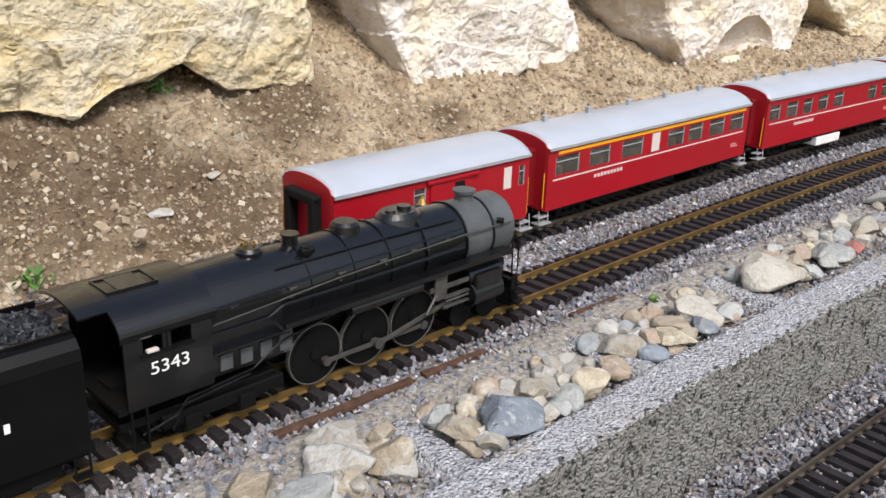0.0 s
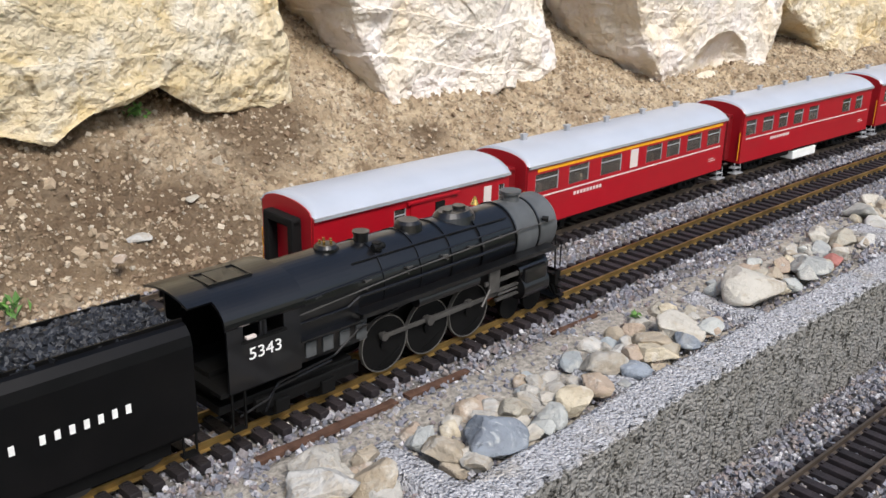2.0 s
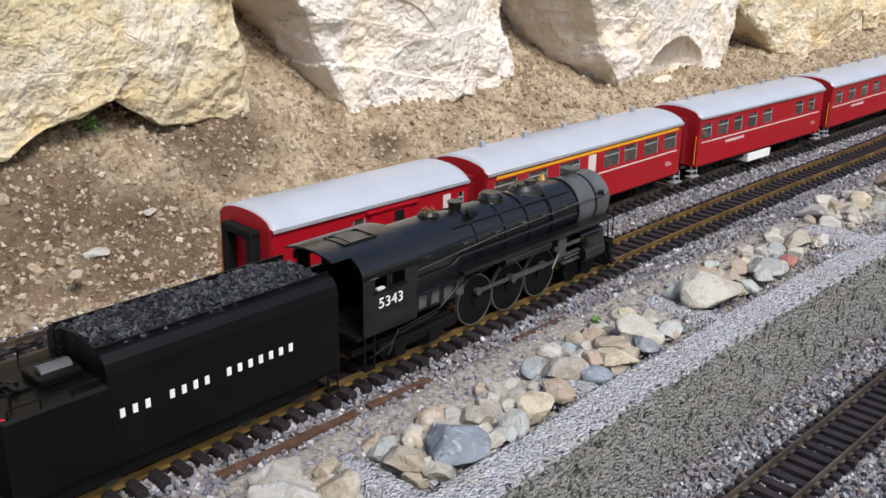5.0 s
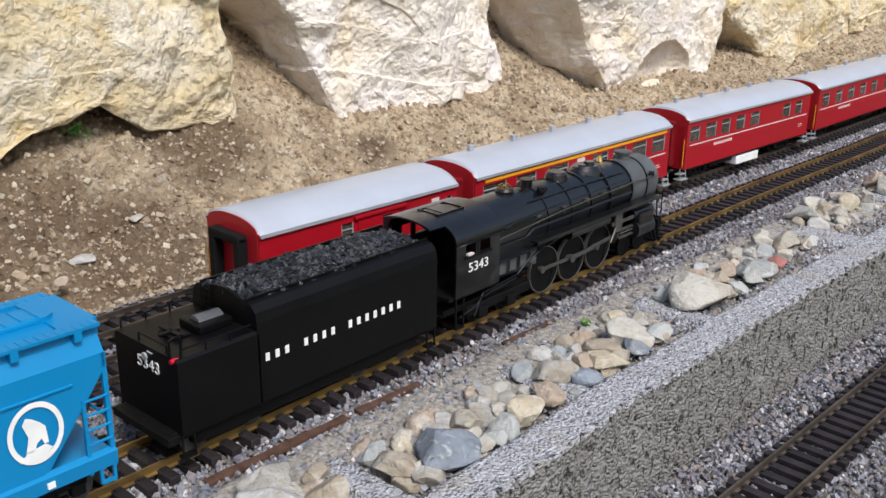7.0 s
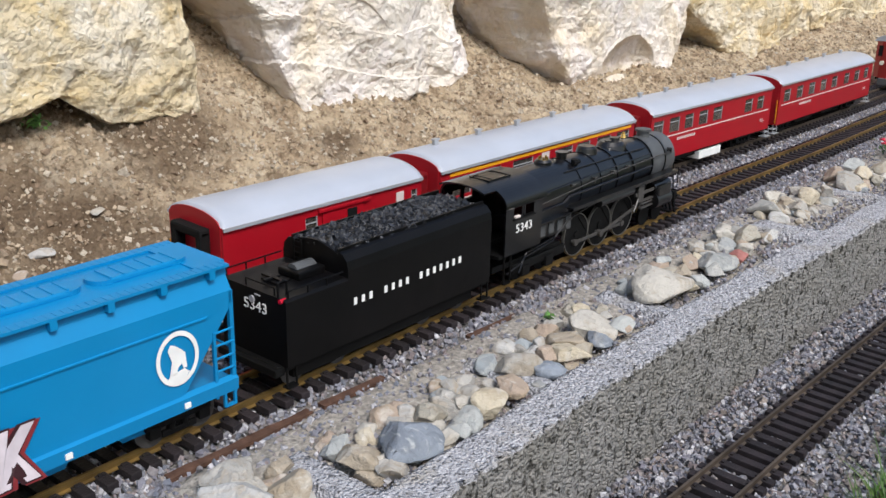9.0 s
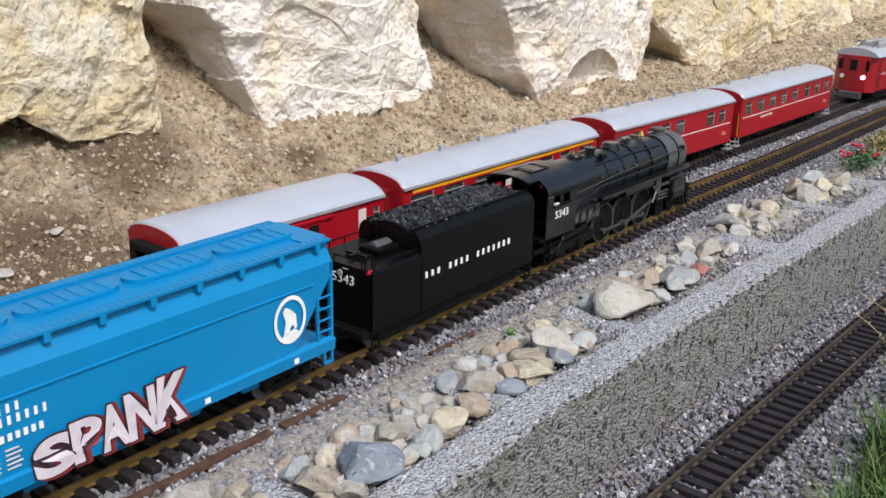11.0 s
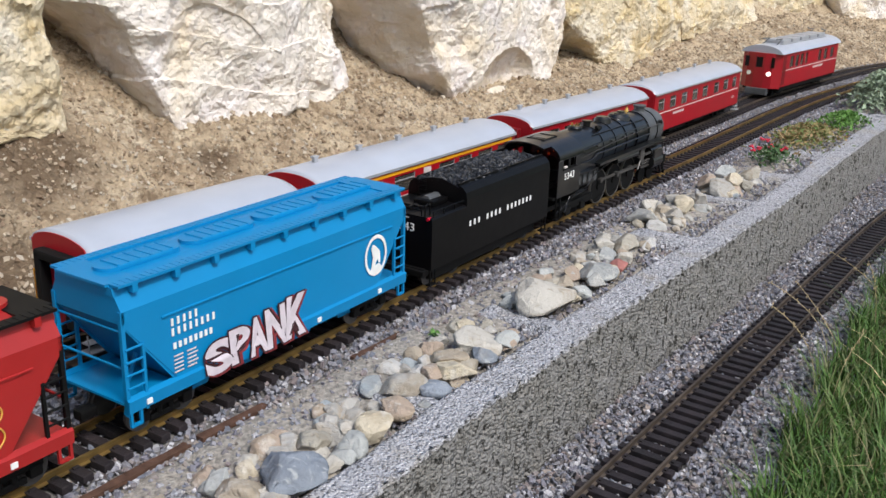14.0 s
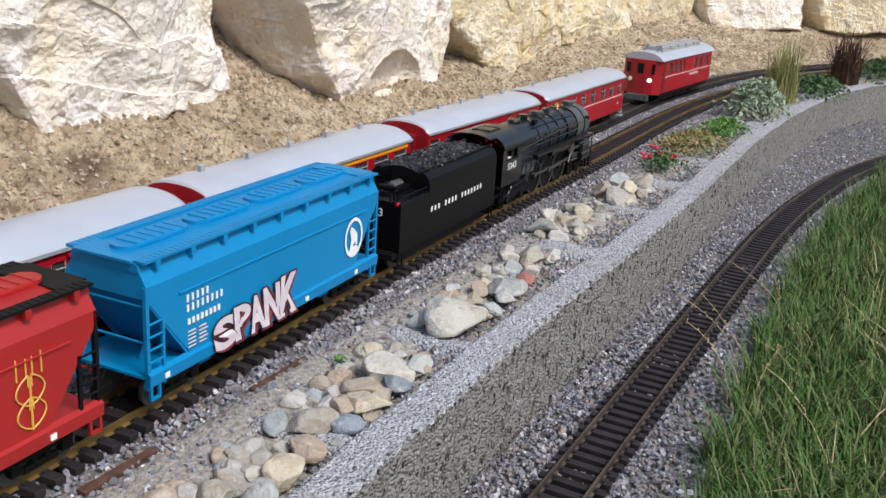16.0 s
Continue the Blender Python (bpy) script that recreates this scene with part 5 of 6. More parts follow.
        for k in range(4):
            box(bm, -0.15 + k * 0.02, -0.138 + k * 0.02, s * 0.0405 - 0.001, s * 0.0405 + 0.001, 0.054, 0.069, 0.0006)
        part("ash_pan", bm, "smokebox", c, "grey panelled ash pan")
        bm = B()
        cyl(bm, (0.148, s * 0.0395, 0.042), (0.192, s * 0.0395, 0.042), 0.0135, n=24)
        box(bm, 0.150, 0.190, s * 0.0395 - 0.0115, s * 0.0395 + 0.0115, 0.044, 0.066, 0.003)
        cyl(bm, (0.145, s * 0.0395, 0.062), (0.195, s * 0.0395, 0.062), 0.008, n=18)
        part("cylinder", bm, "black", c)
        bm = B()
        box(bm, 0.112, 0.150, s * 0.041 - 0.002, s * 0.041 + 0.002, 0.047, 0.0495)
        box(bm, 0.112, 0.150, s * 0.041 - 0.002, s * 0.041 + 0.002, 0.036, 0.0385)
        cyl(bm, (0.115, s * 0.041, 0.043), (0.15, s * 0.041, 0.043), 0.0014, n=8)
        part("crosshead_guide", bm, "steel", c, "grey steel guide bars")
        bm = B()
        box(bm, 0.095, 0.112, s * 0.045 - 0.0015, s * 0.045 + 0.0015, 0.05, 0.078, 0.001)
        box(bm, 0.09, 0.15, s * 0.044 - 0.0012, s * 0.044 + 0.0012, 0.060, 0.0645)
        cyl(bm, (0.101, s * 0.045, 0.06), (0.082, s * 0.048, 0.04), 0.0014, n=8)
        part("valve_gear", bm, "steel", c, "grey steel valve gear")
    bm = B()
    box(bm, -0.235, 0.215, -0.013, 0.013, 0.030, 0.058, 0.001)
    box(bm, -0.24, -0.09, -0.034, 0.034, 0.026, 0.034, 0.001)
    part("frame", bm, "black_matt", c)
    # pilot
    bm = B()
    box(bm, 0.212, 0.222, -0.046, 0.046, 0.030, 0.046, 0.001)
    pilot = part("pilot", bm, "black_matt", c, "black slatted pilot")
    bm = B()
    box(bm, 0.222, 0.2445, -0.036, 0.036, 0.005, 0.008)
    part("pilot_foot", bm, "black_matt", pilot)
    for k in range(11):
        bm = B()
        yy = -0.040 + 0.008 * k
        tip = 0.248 - abs(yy) * 0.35
        prism(bm, [(0.220, 0.036), (tip, 0.006), (tip - 0.004, 0.005), (0.216, 0.032)], "y", yy - 0.0014, yy + 0.0014)
        part("slat", bm, "black_matt", pilot)
    bm = B()
    for s in (-1, 1):
        cyl(bm, (0.218, s * 0.040, 0.046), (0.226, s * 0.032, 0.086), 0.0011, n=6)
        cyl(bm, (0.222, s * 0.044, 0.05), (0.222, s * 0.044, 0.082), 0.0009, n=6)
        box(bm, 0.206, 0.222, s * 0.038 - 0.008, s * 0.038 + 0.008, 0.044, 0.046)
        for k in range(3):
            box(bm, 0.218, 0.226, s * 0.046 - 0.004, s * 0.046 + 0.004, 0.014 + 0.011 * k, 0.0155 + 0.011 * k)
    box(bm, 0.205, 0.232, -0.016, 0.016, 0.046, 0.056, 0.002)
    part("pilot_ladder", bm, "black_matt", c)
    for x in (0.165, 0.205):
        for s in (-1, 1):
            add_wheel(SMALL_WHEEL, c, x - 0.012, s * 0.0235, 0.0145, 0.0145, s < 0)
    # trailing truck, one side frame and one step each side
    for s in (-1, 1):
        bm = B()
        box(bm, -0.205, -0.085, s * 0.036 - 0.003, s * 0.036 + 0.003, 0.017, 0.030, 0.002)
        for x in (-0.178, -0.125):
            box(bm, x - 0.008, x + 0.008, s * 0.038 - 0.004, s * 0.038 + 0.004, 0.010, 0.024, 0.001)
        part("trailing_truck", bm, "black_matt", c)
        bm = B()
        box(bm, -0.236, -0.222, s * 0.046 - 0.004, s * 0.046 + 0.004, 0.014, 0.0155)
        for e in (-0.236, -0.223):
            box(bm, e, e + 0.0015, s * 0.048 - 0.001, s * 0.048 + 0.001, 0.014, 0.052)
        part("cab_step", bm, "black_matt", c)
    for x in (-0.178, -0.125):
        for s in (-1, 1):
            add_wheel(SMALL_WHEEL, c, x, s * 0.0235, 0.0165, 0.0165, s < 0)
    # sheet seams and small fittings along the boiler
    for s in (-1, 1):
        for k, x in enumerate((-0.135, -0.075, -0.02, 0.03, 0.07, 0.12)):
            bm = B()
            cyl(bm, (x, s * 0.0355, 0.1085), (x, s * 0.0395, 0.1095), 0.0016, n=8)
            cyl(bm, (x, s * 0.0392, 0.1095), (x + 0.006, s * 0.0392, 0.1095), 0.001, n=6)
            part("washout_plug", bm, "steel", c)
        bm = B()
        box(bm, -0.09, 0.205, s * 0.0512 - 0.0006, s * 0.0512 + 0.0006, 0.0785, 0.0832)
        part("valance", bm, "black", c)
        bm = B()
        tube(bm, [(-0.155, s * 0.0425, 0.112), (-0.09, s * 0.0405, 0.1135), (0.0, s * 0.0385, 0.1155), (0.14, s * 0.0365, 0.1165)], 0.0011)
        part("sand_pipe", bm, "black", c)
    # drivers
    def driver():
        b = B()
        n = 40
        for r0, r1, z0, z1 in ((DRIVER_R - 0.004, DRIVER_R - 0.0012, 0.0, 0.004),):
            ring = [[b.verts.new((r * math.cos(2 * math.pi * k / n), zz, r * math.sin(2 * math.pi * k / n))) for k in range(n)] for r, zz in ((r0, -0.002), (r1, -0.002), (r1, 0.002), (r0, 0.002))]
            for q in range(4):
                a, d = ring[q], ring[(q + 1) % 4]
                for k in range(n):
                    b.faces.new((a[k], a[(k + 1) % n], d[(k + 1) % n], d[k]))
        cyl(b, (0, -0.0018, 0), (0, 0.001, 0), DRIVER_R - 0.0035, n=40)
        cyl(b, (0, -0.004, 0), (0, 0.002, 0), 0.006, n=18)
        prism(b, [(DRIVER_R * 0.83 * math.cos(a), DRIVER_R * 0.83 * math.sin(a)) for a in np.linspace(2.4, 3.9, 9)], "y", -0.003, -0.0015)
        bmesh.ops.recalc_face_normals(b, faces=b.faces[:])
        return mesh_of("driving_wheel", b, "black_matt")
    dm = driver()
    b = B()
    n = 44
    ring = [[b.verts.new((r * math.cos(2 * math.pi * k / n), zz, r * math.sin(2 * math.pi * k / n))) for k in range(n)] for r, zz in ((DRIVER_R - 0.0010, -0.0026), (DRIVER_R, -0.0026), (DRIVER_R, 0.002), (DRIVER_R - 0.0010, 0.002))]
    for q in range(4):
        a, d = ring[q], ring[(q + 1) % 4]
        for k in range(n):
            b.faces.new((a[k], a[(k + 1) % n], d[(k + 1) % n], d[k]))
    bmesh.ops.recalc_face_normals(b, faces=b.faces[:])
    tm = mesh_of("tyre", b, "tyre_steel")
    for x in DRIVERS_X:
        for s in (-1, 1):
            w = add_wheel(dm, c, x, s * 0.027, DRIVER_R, DRIVER_R, s > 0, "driving_wheel")
            ty = new("tyre", tm)
            ty.parent = w
            tagged(ty, "bright steel tyre")
            b = B()
            cyl(b, (0.0125, -0.007, 0), (0.0125, -0.002, 0), 0.0026, n=12)
            part("crank_pin", b, "steel", w)
    for s in (-1, 1):
        bm = B()
        box(bm, DRIVERS_X[0], DRIVERS_X[2], s * 0.0345 - 0.0012, s * 0.0345 + 0.0012, DRIVER_R - 0.0022, DRIVER_R + 0.0022, 0.0005)
        for x in DRIVERS_X:
            cyl(bm, (x, s * 0.0345 - 0.0022, DRIVER_R), (x, s * 0.0345 + 0.0022, DRIVER_R), 0.0046, n=16)
        RODS.append((part("side_rod", bm, "steel", c, "grey steel side rod"), "side"))
        bm = B()
        box(bm, 0.0, 0.108, s * 0.038 - 0.001, s * 0.038 + 0.001, -0.0024, 0.0024, 0.0005)
        cyl(bm, (0, s * 0.038 - 0.002, 0), (0, s * 0.038 + 0.002, 0), 0.0052, n=16)
        cyl(bm, (0.108, s * 0.038 - 0.002, 0), (0.108, s * 0.038 + 0.002, 0), 0.0036, n=16)
        RODS.append((part("main_rod", bm, "steel", c, "grey steel main rod"), "main"))
    for s in (-1, 1):
        text_on(c, "5343", 0.0155, pose(-0.2, s * (y + 0.0014), 0.083, 90, 0, 0 if s < 0 else 180), sx=1.15)
    return c


def railcar():
    """The red electric railcar at the head of the standing train, facing back along it."""
    c = tagged(new("electric_railcar"), "red electric railcar with grey roof equipment and a lit headlamp", "model railcar")
    L, W, z0, z1 = 0.50, 0.112, 0.030, 0.122
    h, y = L / 2, W / 2
    wins = [(0.14, 0.20), (0.23, 0.28), (0.31, 0.36), (0.39, 0.43), (0.62, 0.67), (0.72, 0.78), (0.84, 0.90)]
    for s in (-1, 1):
        bm = B()
        panel_wall(bm, -h + 0.012, h - 0.012, z0, z1, s * (y - 0.0015), 0.0015, [(-h + a * L, -h + b * L, 0.08, 0.112) for a, b in wins])
        part("side_wall", bm, "red", c)
        for a, b in wins:
            bm = B()
            box(bm, -h + a * L, -h + b * L, s * (y - 0.002) - 0.0004, s * (y - 0.002) + 0.0004, 0.08, 0.112)
            part("window", bm, "glass", c).visible_shadow = False
        bm = B()
        box(bm, -h + 0.014, h - 0.014, s * y - 0.0005, s * y + 0.0005, 0.0735, 0.0755)
        for k in range(8):
            box(bm, 0.02 + 0.011 * k, 0.028 + 0.011 * k, s * y - 0.0005, s * y + 0.0005, 0.062, 0.068)
        part("stripe", bm, "stripe", c)
        bm = B()
        box(bm, -h + 0.016, -h + 0.04, s * y - 0.0006, s * y + 0.0006, 0.036, 0.116)
        part("door", bm, "red_dark", c)
    for s in (-1, 1):
        bm = B()
        pts = [(s * (h - 0.012), -y + 0.001), (s * (h + 0.006), -0.036), (s * (h + 0.012), -0.015), (s * (h + 0.012), 0.015), (s * (h + 0.006), 0.036), (s * (h - 0.012), y - 0.001)]
        prism(bm, pts, "z", z0 - 0.004, z1)
        e = part("cab_front", bm, "red", c)
        for yy in (-0.033, 0.0, 0.033):
            bm = B()
            xx = s * (h + (0.0122 if yy == 0 else 0.0075))
            box(bm, -0.0006, 0.0006, -0.009, 0.009, 0.083, 0.111, 0, pose(xx, yy, 0, 0, 0, 0 if yy == 0 else -s * math.copysign(18, yy)))
            part("cab_window", bm, "rubber", e)
            bm = B()
            for side in (-1, 1):
                box(bm, -0.0012, 0.0012, side * 0.0095 - 0.0008, side * 0.0095 + 0.0008, 0.082, 0.112, 0, pose(xx, yy, 0, 0, 0, 0 if yy == 0 else -s * math.copysign(18, yy)))
            part("window_frame", bm, "red_dark", e)
        for yy in (-0.028, 0.028):
            bm = B()
            cyl(bm, (s * (h + 0.006), yy, 0.066), (s * (h + 0.0125), yy, 0.066), 0.0058, n=16)
            part("headlamp", bm, "headlamp" if s < 0 and yy < 0 else "lamp_glass", e)
        bm = B()
        box(bm, min(s * (h + 0.004), s * (h + 0.02)), max(s * (h + 0.004), s * (h + 0.02)), -0.03, 0.03, 0.008, 0.026, 0.002)
        part("snow_plough", bm, "smokebox", c)
    bm = B()
    prism(bm, arch(W + 0.008, z1 - 0.001, z1 + 0.020, 14), "x", -h - 0.004, h + 0.004)
    part("roof", bm, "roof", c, "silver-grey roof")
    bm = B()
    box(bm, -h * 0.72, h * 0.75, -0.030, 0.030, z1 + 0.016, z1 + 0.020)
    for k in range(5):
        box(bm, -h * 0.68 + k * 0.075, -h * 0.68 + k * 0.075 + 0.060, -0.026, 0.026, z1 + 0.020, z1 + 0.030, 0.002)
    part("roof_resistor", bm, "silver", c)
    bm = B()
    for e in (-1, 1):
        tube(bm, [(0.17, e * 0.02, z1 + 0.022), (0.21, e * 0.018, z1 + 0.035), (0.16, e * 0.02, z1 + 0.042)], 0.0014)
        tube(bm, [(-0.2, e * 0.02, z1 + 0.020), (-0.16, e * 0.018, z1 + 0.032), (-0.21, e * 0.02, z1 + 0.034)], 0.0014)
    part("pantograph", bm, "smokebox", c)
    bm = B()
    box(bm, -h + 0.02, h - 0.02, -y + 0.004, y - 0.004, z0 - 0.012, z0 + 0.002)
    part("underframe", bm, "black_matt", c)
    for e in (-1, 1):
        truck(c, e * (h - 0.08), "black_matt", moving=False)
    return c


# ---- plants and loose stones ----
def river_stone(x, y, z, sx, sy, sz, mat, label, seed, turn=0.0):
    rnd = random.Random(seed)
    bm = B()
    bmesh.ops.create_icosphere(bm, subdivisions=4 if max(sx, sy) > 0.03 else 3, radius=1.0)
    planes = [(Vector((rnd.gauss(0, 1), rnd.gauss(0, 1), rnd.gauss(0, 1))).normalized(), rnd.uniform(0.46, 0.80)) for _ in range(12)]
    for v in bm.verts:
        p = v.co.copy()
        for n, d in planes:
            e = p.dot(n) - d
            if e > 0:
                p -= n * e
        p *= 1.12 + 0.10 * noise.noise(p * 1.3 + Vector((seed, 0, 0))) + 0.05 * noise.noise(p * 4 + Vector((0, seed, 0))) + 0.02 * noise.noise(p * 11 + Vector((0, seed, 0)))
        v.co = (p.x * sx / 2, p.y * sy / 2, p.z * sz / 2)
    ob = thing("river_stone", bm, mat, label, "stone", "stones in the wall's pockets", smooth=True)
    ob.matrix_world = pose(x, y, z, rnd.uniform(-15, 15), rnd.uniform(-15, 15), turn + rnd.uniform(-20, 20))
    return ob


def wy(x):
    return float(POCKETS.y_of_x(x))


LABELS = {"stone": "rounded cream river stone in a wall pocket", "stone_grey": "rounded grey river stone in a wall pocket", "stone_blue": "angular blue-grey river stone with pale veins", "stone_red": "small reddish river stone among pale ones"}


def build_stones():
    seed = 100
    hero = [
        # x, distance behind the wall's face, size, material
        (0.558, 0.058, 0.065, "stone_blue"), (0.515, 0.072, 0.041, "stone"), (0.513, 0.098, 0.032, "stone_grey"), (0.593, 0.040, 0.025, "stone"), (0.611, 0.077, 0.043, "stone"),
        (0.581, 0.089, 0.025, "stone"), (0.655, 0.071, 0.028, "stone"), (0.628, 0.044, 0.034, "stone_grey"), (0.667, 0.046, 0.038, "stone"), (0.612, 0.040, 0.025, "stone_grey"),
        (0.522, 0.042, 0.029, "stone"), (0.556, 0.105, 0.021, "stone"), (0.711, 0.050, 0.039, "stone"), (0.736, 0.037, 0.018, "stone_grey"), (0.749, 0.068, 0.041, "stone"),
        (0.736, 0.101, 0.026, "stone_grey"), (0.773, 0.045, 0.035, "stone_blue"), (0.815, 0.049, 0.046, "stone"), (0.837, 0.067, 0.046, "stone"), (0.885, 0.063, 0.055, "stone"),
        (0.794, 0.063, 0.033, "stone"), (0.816, 0.089, 0.022, "stone"), (0.917, 0.043, 0.032, "stone_grey"), (0.871, 0.044, 0.034, "stone_blue"), (0.918, 0.041, 0.026, "stone"),
        (0.830, 0.041, 0.027, "stone"), (1.052, 0.065, 0.083, "stone"), (1.043, 0.095, 0.033, "stone"), (1.096, 0.100, 0.031, "stone"), (1.093, 0.041, 0.027, "stone"),
        (1.198, 0.055, 0.059, "stone_grey"), (1.245, 0.041, 0.027, "stone_red"), (1.119, 0.043, 0.031, "stone_grey"), (1.172, 0.043, 0.030, "stone_grey"), (1.351, 0.074, 0.041, "stone"),
        (1.285, 0.046, 0.037, "stone"), (1.309, 0.093, 0.037, "stone"), (1.130, 0.071, 0.030, "stone"), (0.653, 0.091, 0.021, "stone"), (0.672, 0.049, 0.021, "stone"),
        (0.534, 0.059, 0.014, "stone"), (1.157, 0.117, 0.028, "stone_grey"), (1.179, 0.084, 0.031, "stone"), (1.210, 0.043, 0.031, "stone"),
        (1.50, 0.11, 0.055, "stone_grey"), (1.54, 0.075, 0.036, "stone"), (1.56, 0.10, 0.036, "stone"), (1.61, 0.085, 0.044, "stone"), (1.64, 0.11, 0.040, "stone"), (1.68, 0.08, 0.040, "stone"), (1.585, 0.13, 0.036, "stone"),
        (1.76, 0.075, 0.062, "stone"), (1.80, 0.11, 0.050, "stone"), (1.85, 0.08, 0.044, "stone"), (1.90, 0.11, 0.048, "stone_grey"), (1.92, 0.075, 0.050, "stone"),
        (0.40, 0.10, 0.055, "stone"), (0.36, 0.085, 0.05, "stone_grey"), (0.44, 0.08, 0.045, "stone"), (0.33, 0.12, 0.045, "stone"), (0.42, 0.13, 0.045, "stone"), (0.29, 0.09, 0.045, "stone"), (0.46, 0.115, 0.03, "stone"),
    ]
    rnd = random.Random(5)
    for x, d, s, mat in hero:
        seed += 1
        lab = LABELS[mat] if s < 0.06 else ("large " + LABELS[mat])
        river_stone(x, wy(x) + d, -0.002 + s * 0.14, s * rnd.uniform(1.05, 1.3), s * rnd.uniform(0.8, 1.0), s * rnd.uniform(0.6, 0.78) * (0.78 if s > 0.05 else 0.95), mat, lab, seed, rnd.uniform(-30, 30))
    # fill of small stones in the pockets
    for a, b in CELLS[3:9]:
        for _ in range(30):
            seed += 1
            x, d, s = rnd.uniform(a + 0.01, b - 0.01), rnd.uniform(0.050, 0.122), rnd.uniform(0.016, 0.032)
            mat = rnd.choice(["stone", "stone", "stone_grey"])
            river_stone(x, wy(x) + d, -0.004, s * 1.2, s, s * 0.8, mat, "small " + LABELS[mat], seed, rnd.uniform(0, 180))
    for x, y, s in ((0.549, 0.437, 0.026), (1.265, 0.395, 0.022), (1.29, 0.40, 0.018), (0.75, 0.36, 0.014), (0.88, 0.42, 0.014), (1.7, 0.42, 0.022), (0.5, 0.39, 0.016), (0.65, 0.47, 0.016)):
        seed += 1
        d = float(FOOT.dist(np.array([x]), np.array([y]))[0])
        river_stone(x, y, bank_height(x, y, d) + s * 0.1, s * 1.3, s, s * 0.6, "stone", "pale stone lying on the earth bank", seed)


def blade_field(name, n, place, length, width, mat, label, category, seed, lean=0.6):
    """Many bent grass blades in one mesh."""
    rng = np.random.default_rng(seed)
    base = place(rng, n)
    n = len(base)
    a = rng.uniform(0, 2 * np.pi, n)
    ln = length * rng.uniform(0.45, 1.15, n)
    bend = lean * rng.uniform(0.2, 1.3, n)
    w = width * rng.uniform(0.6, 1.2, n)
    d = np.stack([np.cos(a), np.sin(a)], 1)
    side = np.stack([-d[:, 1], d[:, 0]], 1)
    vs = []
    for t, k in ((0, 1.0), (0.35, 0.9), (0.7, 0.6), (1.0, 0.05)):
        off = d * (bend * ln * t ** 2)[:, None]
        z = ln * (t - 0.35 * bend * t ** 2)
        for sgn in (-1, 1):
            xy = base[:, :2] + off + side * (sgn * w * k / 2)[:, None]
            vs.append(np.concatenate([xy, (base[:, 2] + z)[:, None]], 1))
    v = np.stack(vs, 1).reshape(-1, 3)
    q = np.array([(0, 1, 3, 2), (2, 3, 5, 4), (4, 5, 7, 6)])
    f = (q[None] + (np.arange(n) * 8)[:, None, None]).reshape(-1, 4)
    return tagged(new(name, raw_mesh(name, v, f, mat)), label, category, kind="stuff")


def lawn_edge(x):
    return np.interp(x, [0.0, 0.7, 1.0, 1.5, 1.9, 2.3, 2.9, 3.3, 3.8], [-0.56, -0.51, -0.487, -0.475, -0.485, -0.51, -0.60, -0.74, -1.0])


def build_lawn():
    def place(rng, n):
        x = 0.55 + 3.2 * rng.random(n) ** 1.5
        e = lawn_edge(x) + 0.012 * np.sin(x * 31) + 0.01 * np.sin(x * 77)
        y = e - 0.75 * rng.random(n) ** 1.3
        return np.stack([x, y, np.full(n, LOW_Z - 0.004)], 1)
    blade_field("grass", 48000, place, 0.072, 0.0028, "grass", "rough green lawn grass beside the lower track", "grass", 3, 0.7)

    def place2(rng, n):
        x = 0.8 + 1.6 * rng.random(n)
        y = lawn_edge(x) - 0.06 - 0.3 * rng.random(n)
        return np.stack([x, y, np.full(n, LOW_Z - 0.004)], 1)
    blade_field("long_grass", 500, place2, 0.115, 0.0024, "grass", "longer green grass blades in the lawn", "grass", 13, 0.9)
    blade_field("dry_grass", 350, place2, 0.10, 0.0022, "straw", "dry straw-coloured grass blades in the lawn", "grass", 14, 0.9)
    xs = np.concatenate([[-60, -15, -4, -1.5], np.arange(-0.6, 4.4, 0.05), [6, 15, 60]])
    outs = (0.002, 0.1, 0.4, 1.0, 2.0, 5.0, 18.0, 58.0)
    v, m = [], len(outs)
    for x in xs:
        e = (float(lawn_edge(x)) if x < 3.9 else -1.9) + 0.015 * math.sin(x * 31)
        for k, o in enumerate(outs):
            v.append((x, e - o, LOW_Z + (-0.006 if k == 0 else 0.003)))
    f = [(i * m + k, i * m + k + 1, (i + 1) * m + k + 1, (i + 1) * m + k) for i in range(len(xs) - 1) for k in range(m - 1)]
    tagged(new("lawn_soil", raw_mesh("lawn_soil", v, f, "soil", True)), "dark mossy soil under the lawn", "soil", kind="structure")
    # dry seed stalks that lean over the track
    rnd = random.Random(9)
    for x, y, dx, dy, hgt in ((0.93, -0.47, -0.03, 0.06, 0.16), (1.05, -0.46, 0.0, 0.09, 0.13), (1.0, -0.49, 0.12, 0.10, 0.11), (1.15, -0.50, -0.02, 0.02, 0.17), (1.3, -0.49, 0.05, 0.10, 0.09), (0.88, -0.50, 0.02, -0.02, 0.15)):
        bm = B()
        pts = [(x + 0.28 + dx * t ** 2, y + dy * t ** 2, LOW_Z + hgt * (t - 0.25 * t * t)) for t in np.linspace(0, 1, 9)]
        tube(bm, pts, 0.00045, 5)
        for p in pts[5:]:
            for _ in range(3):
                ball(bm, (p[0] + rnd.uniform(-.002, .002), p[1] + rnd.uniform(-.002, .002), p[2] + rnd.uniform(-.003, .003)), 0.0008, 1, 1, 2.4, 1)
        thing("grass_stalk", bm, "straw", "thin dry grass stalk with seed head leaning over gravel", "grass stalk", "dry grass stalks")


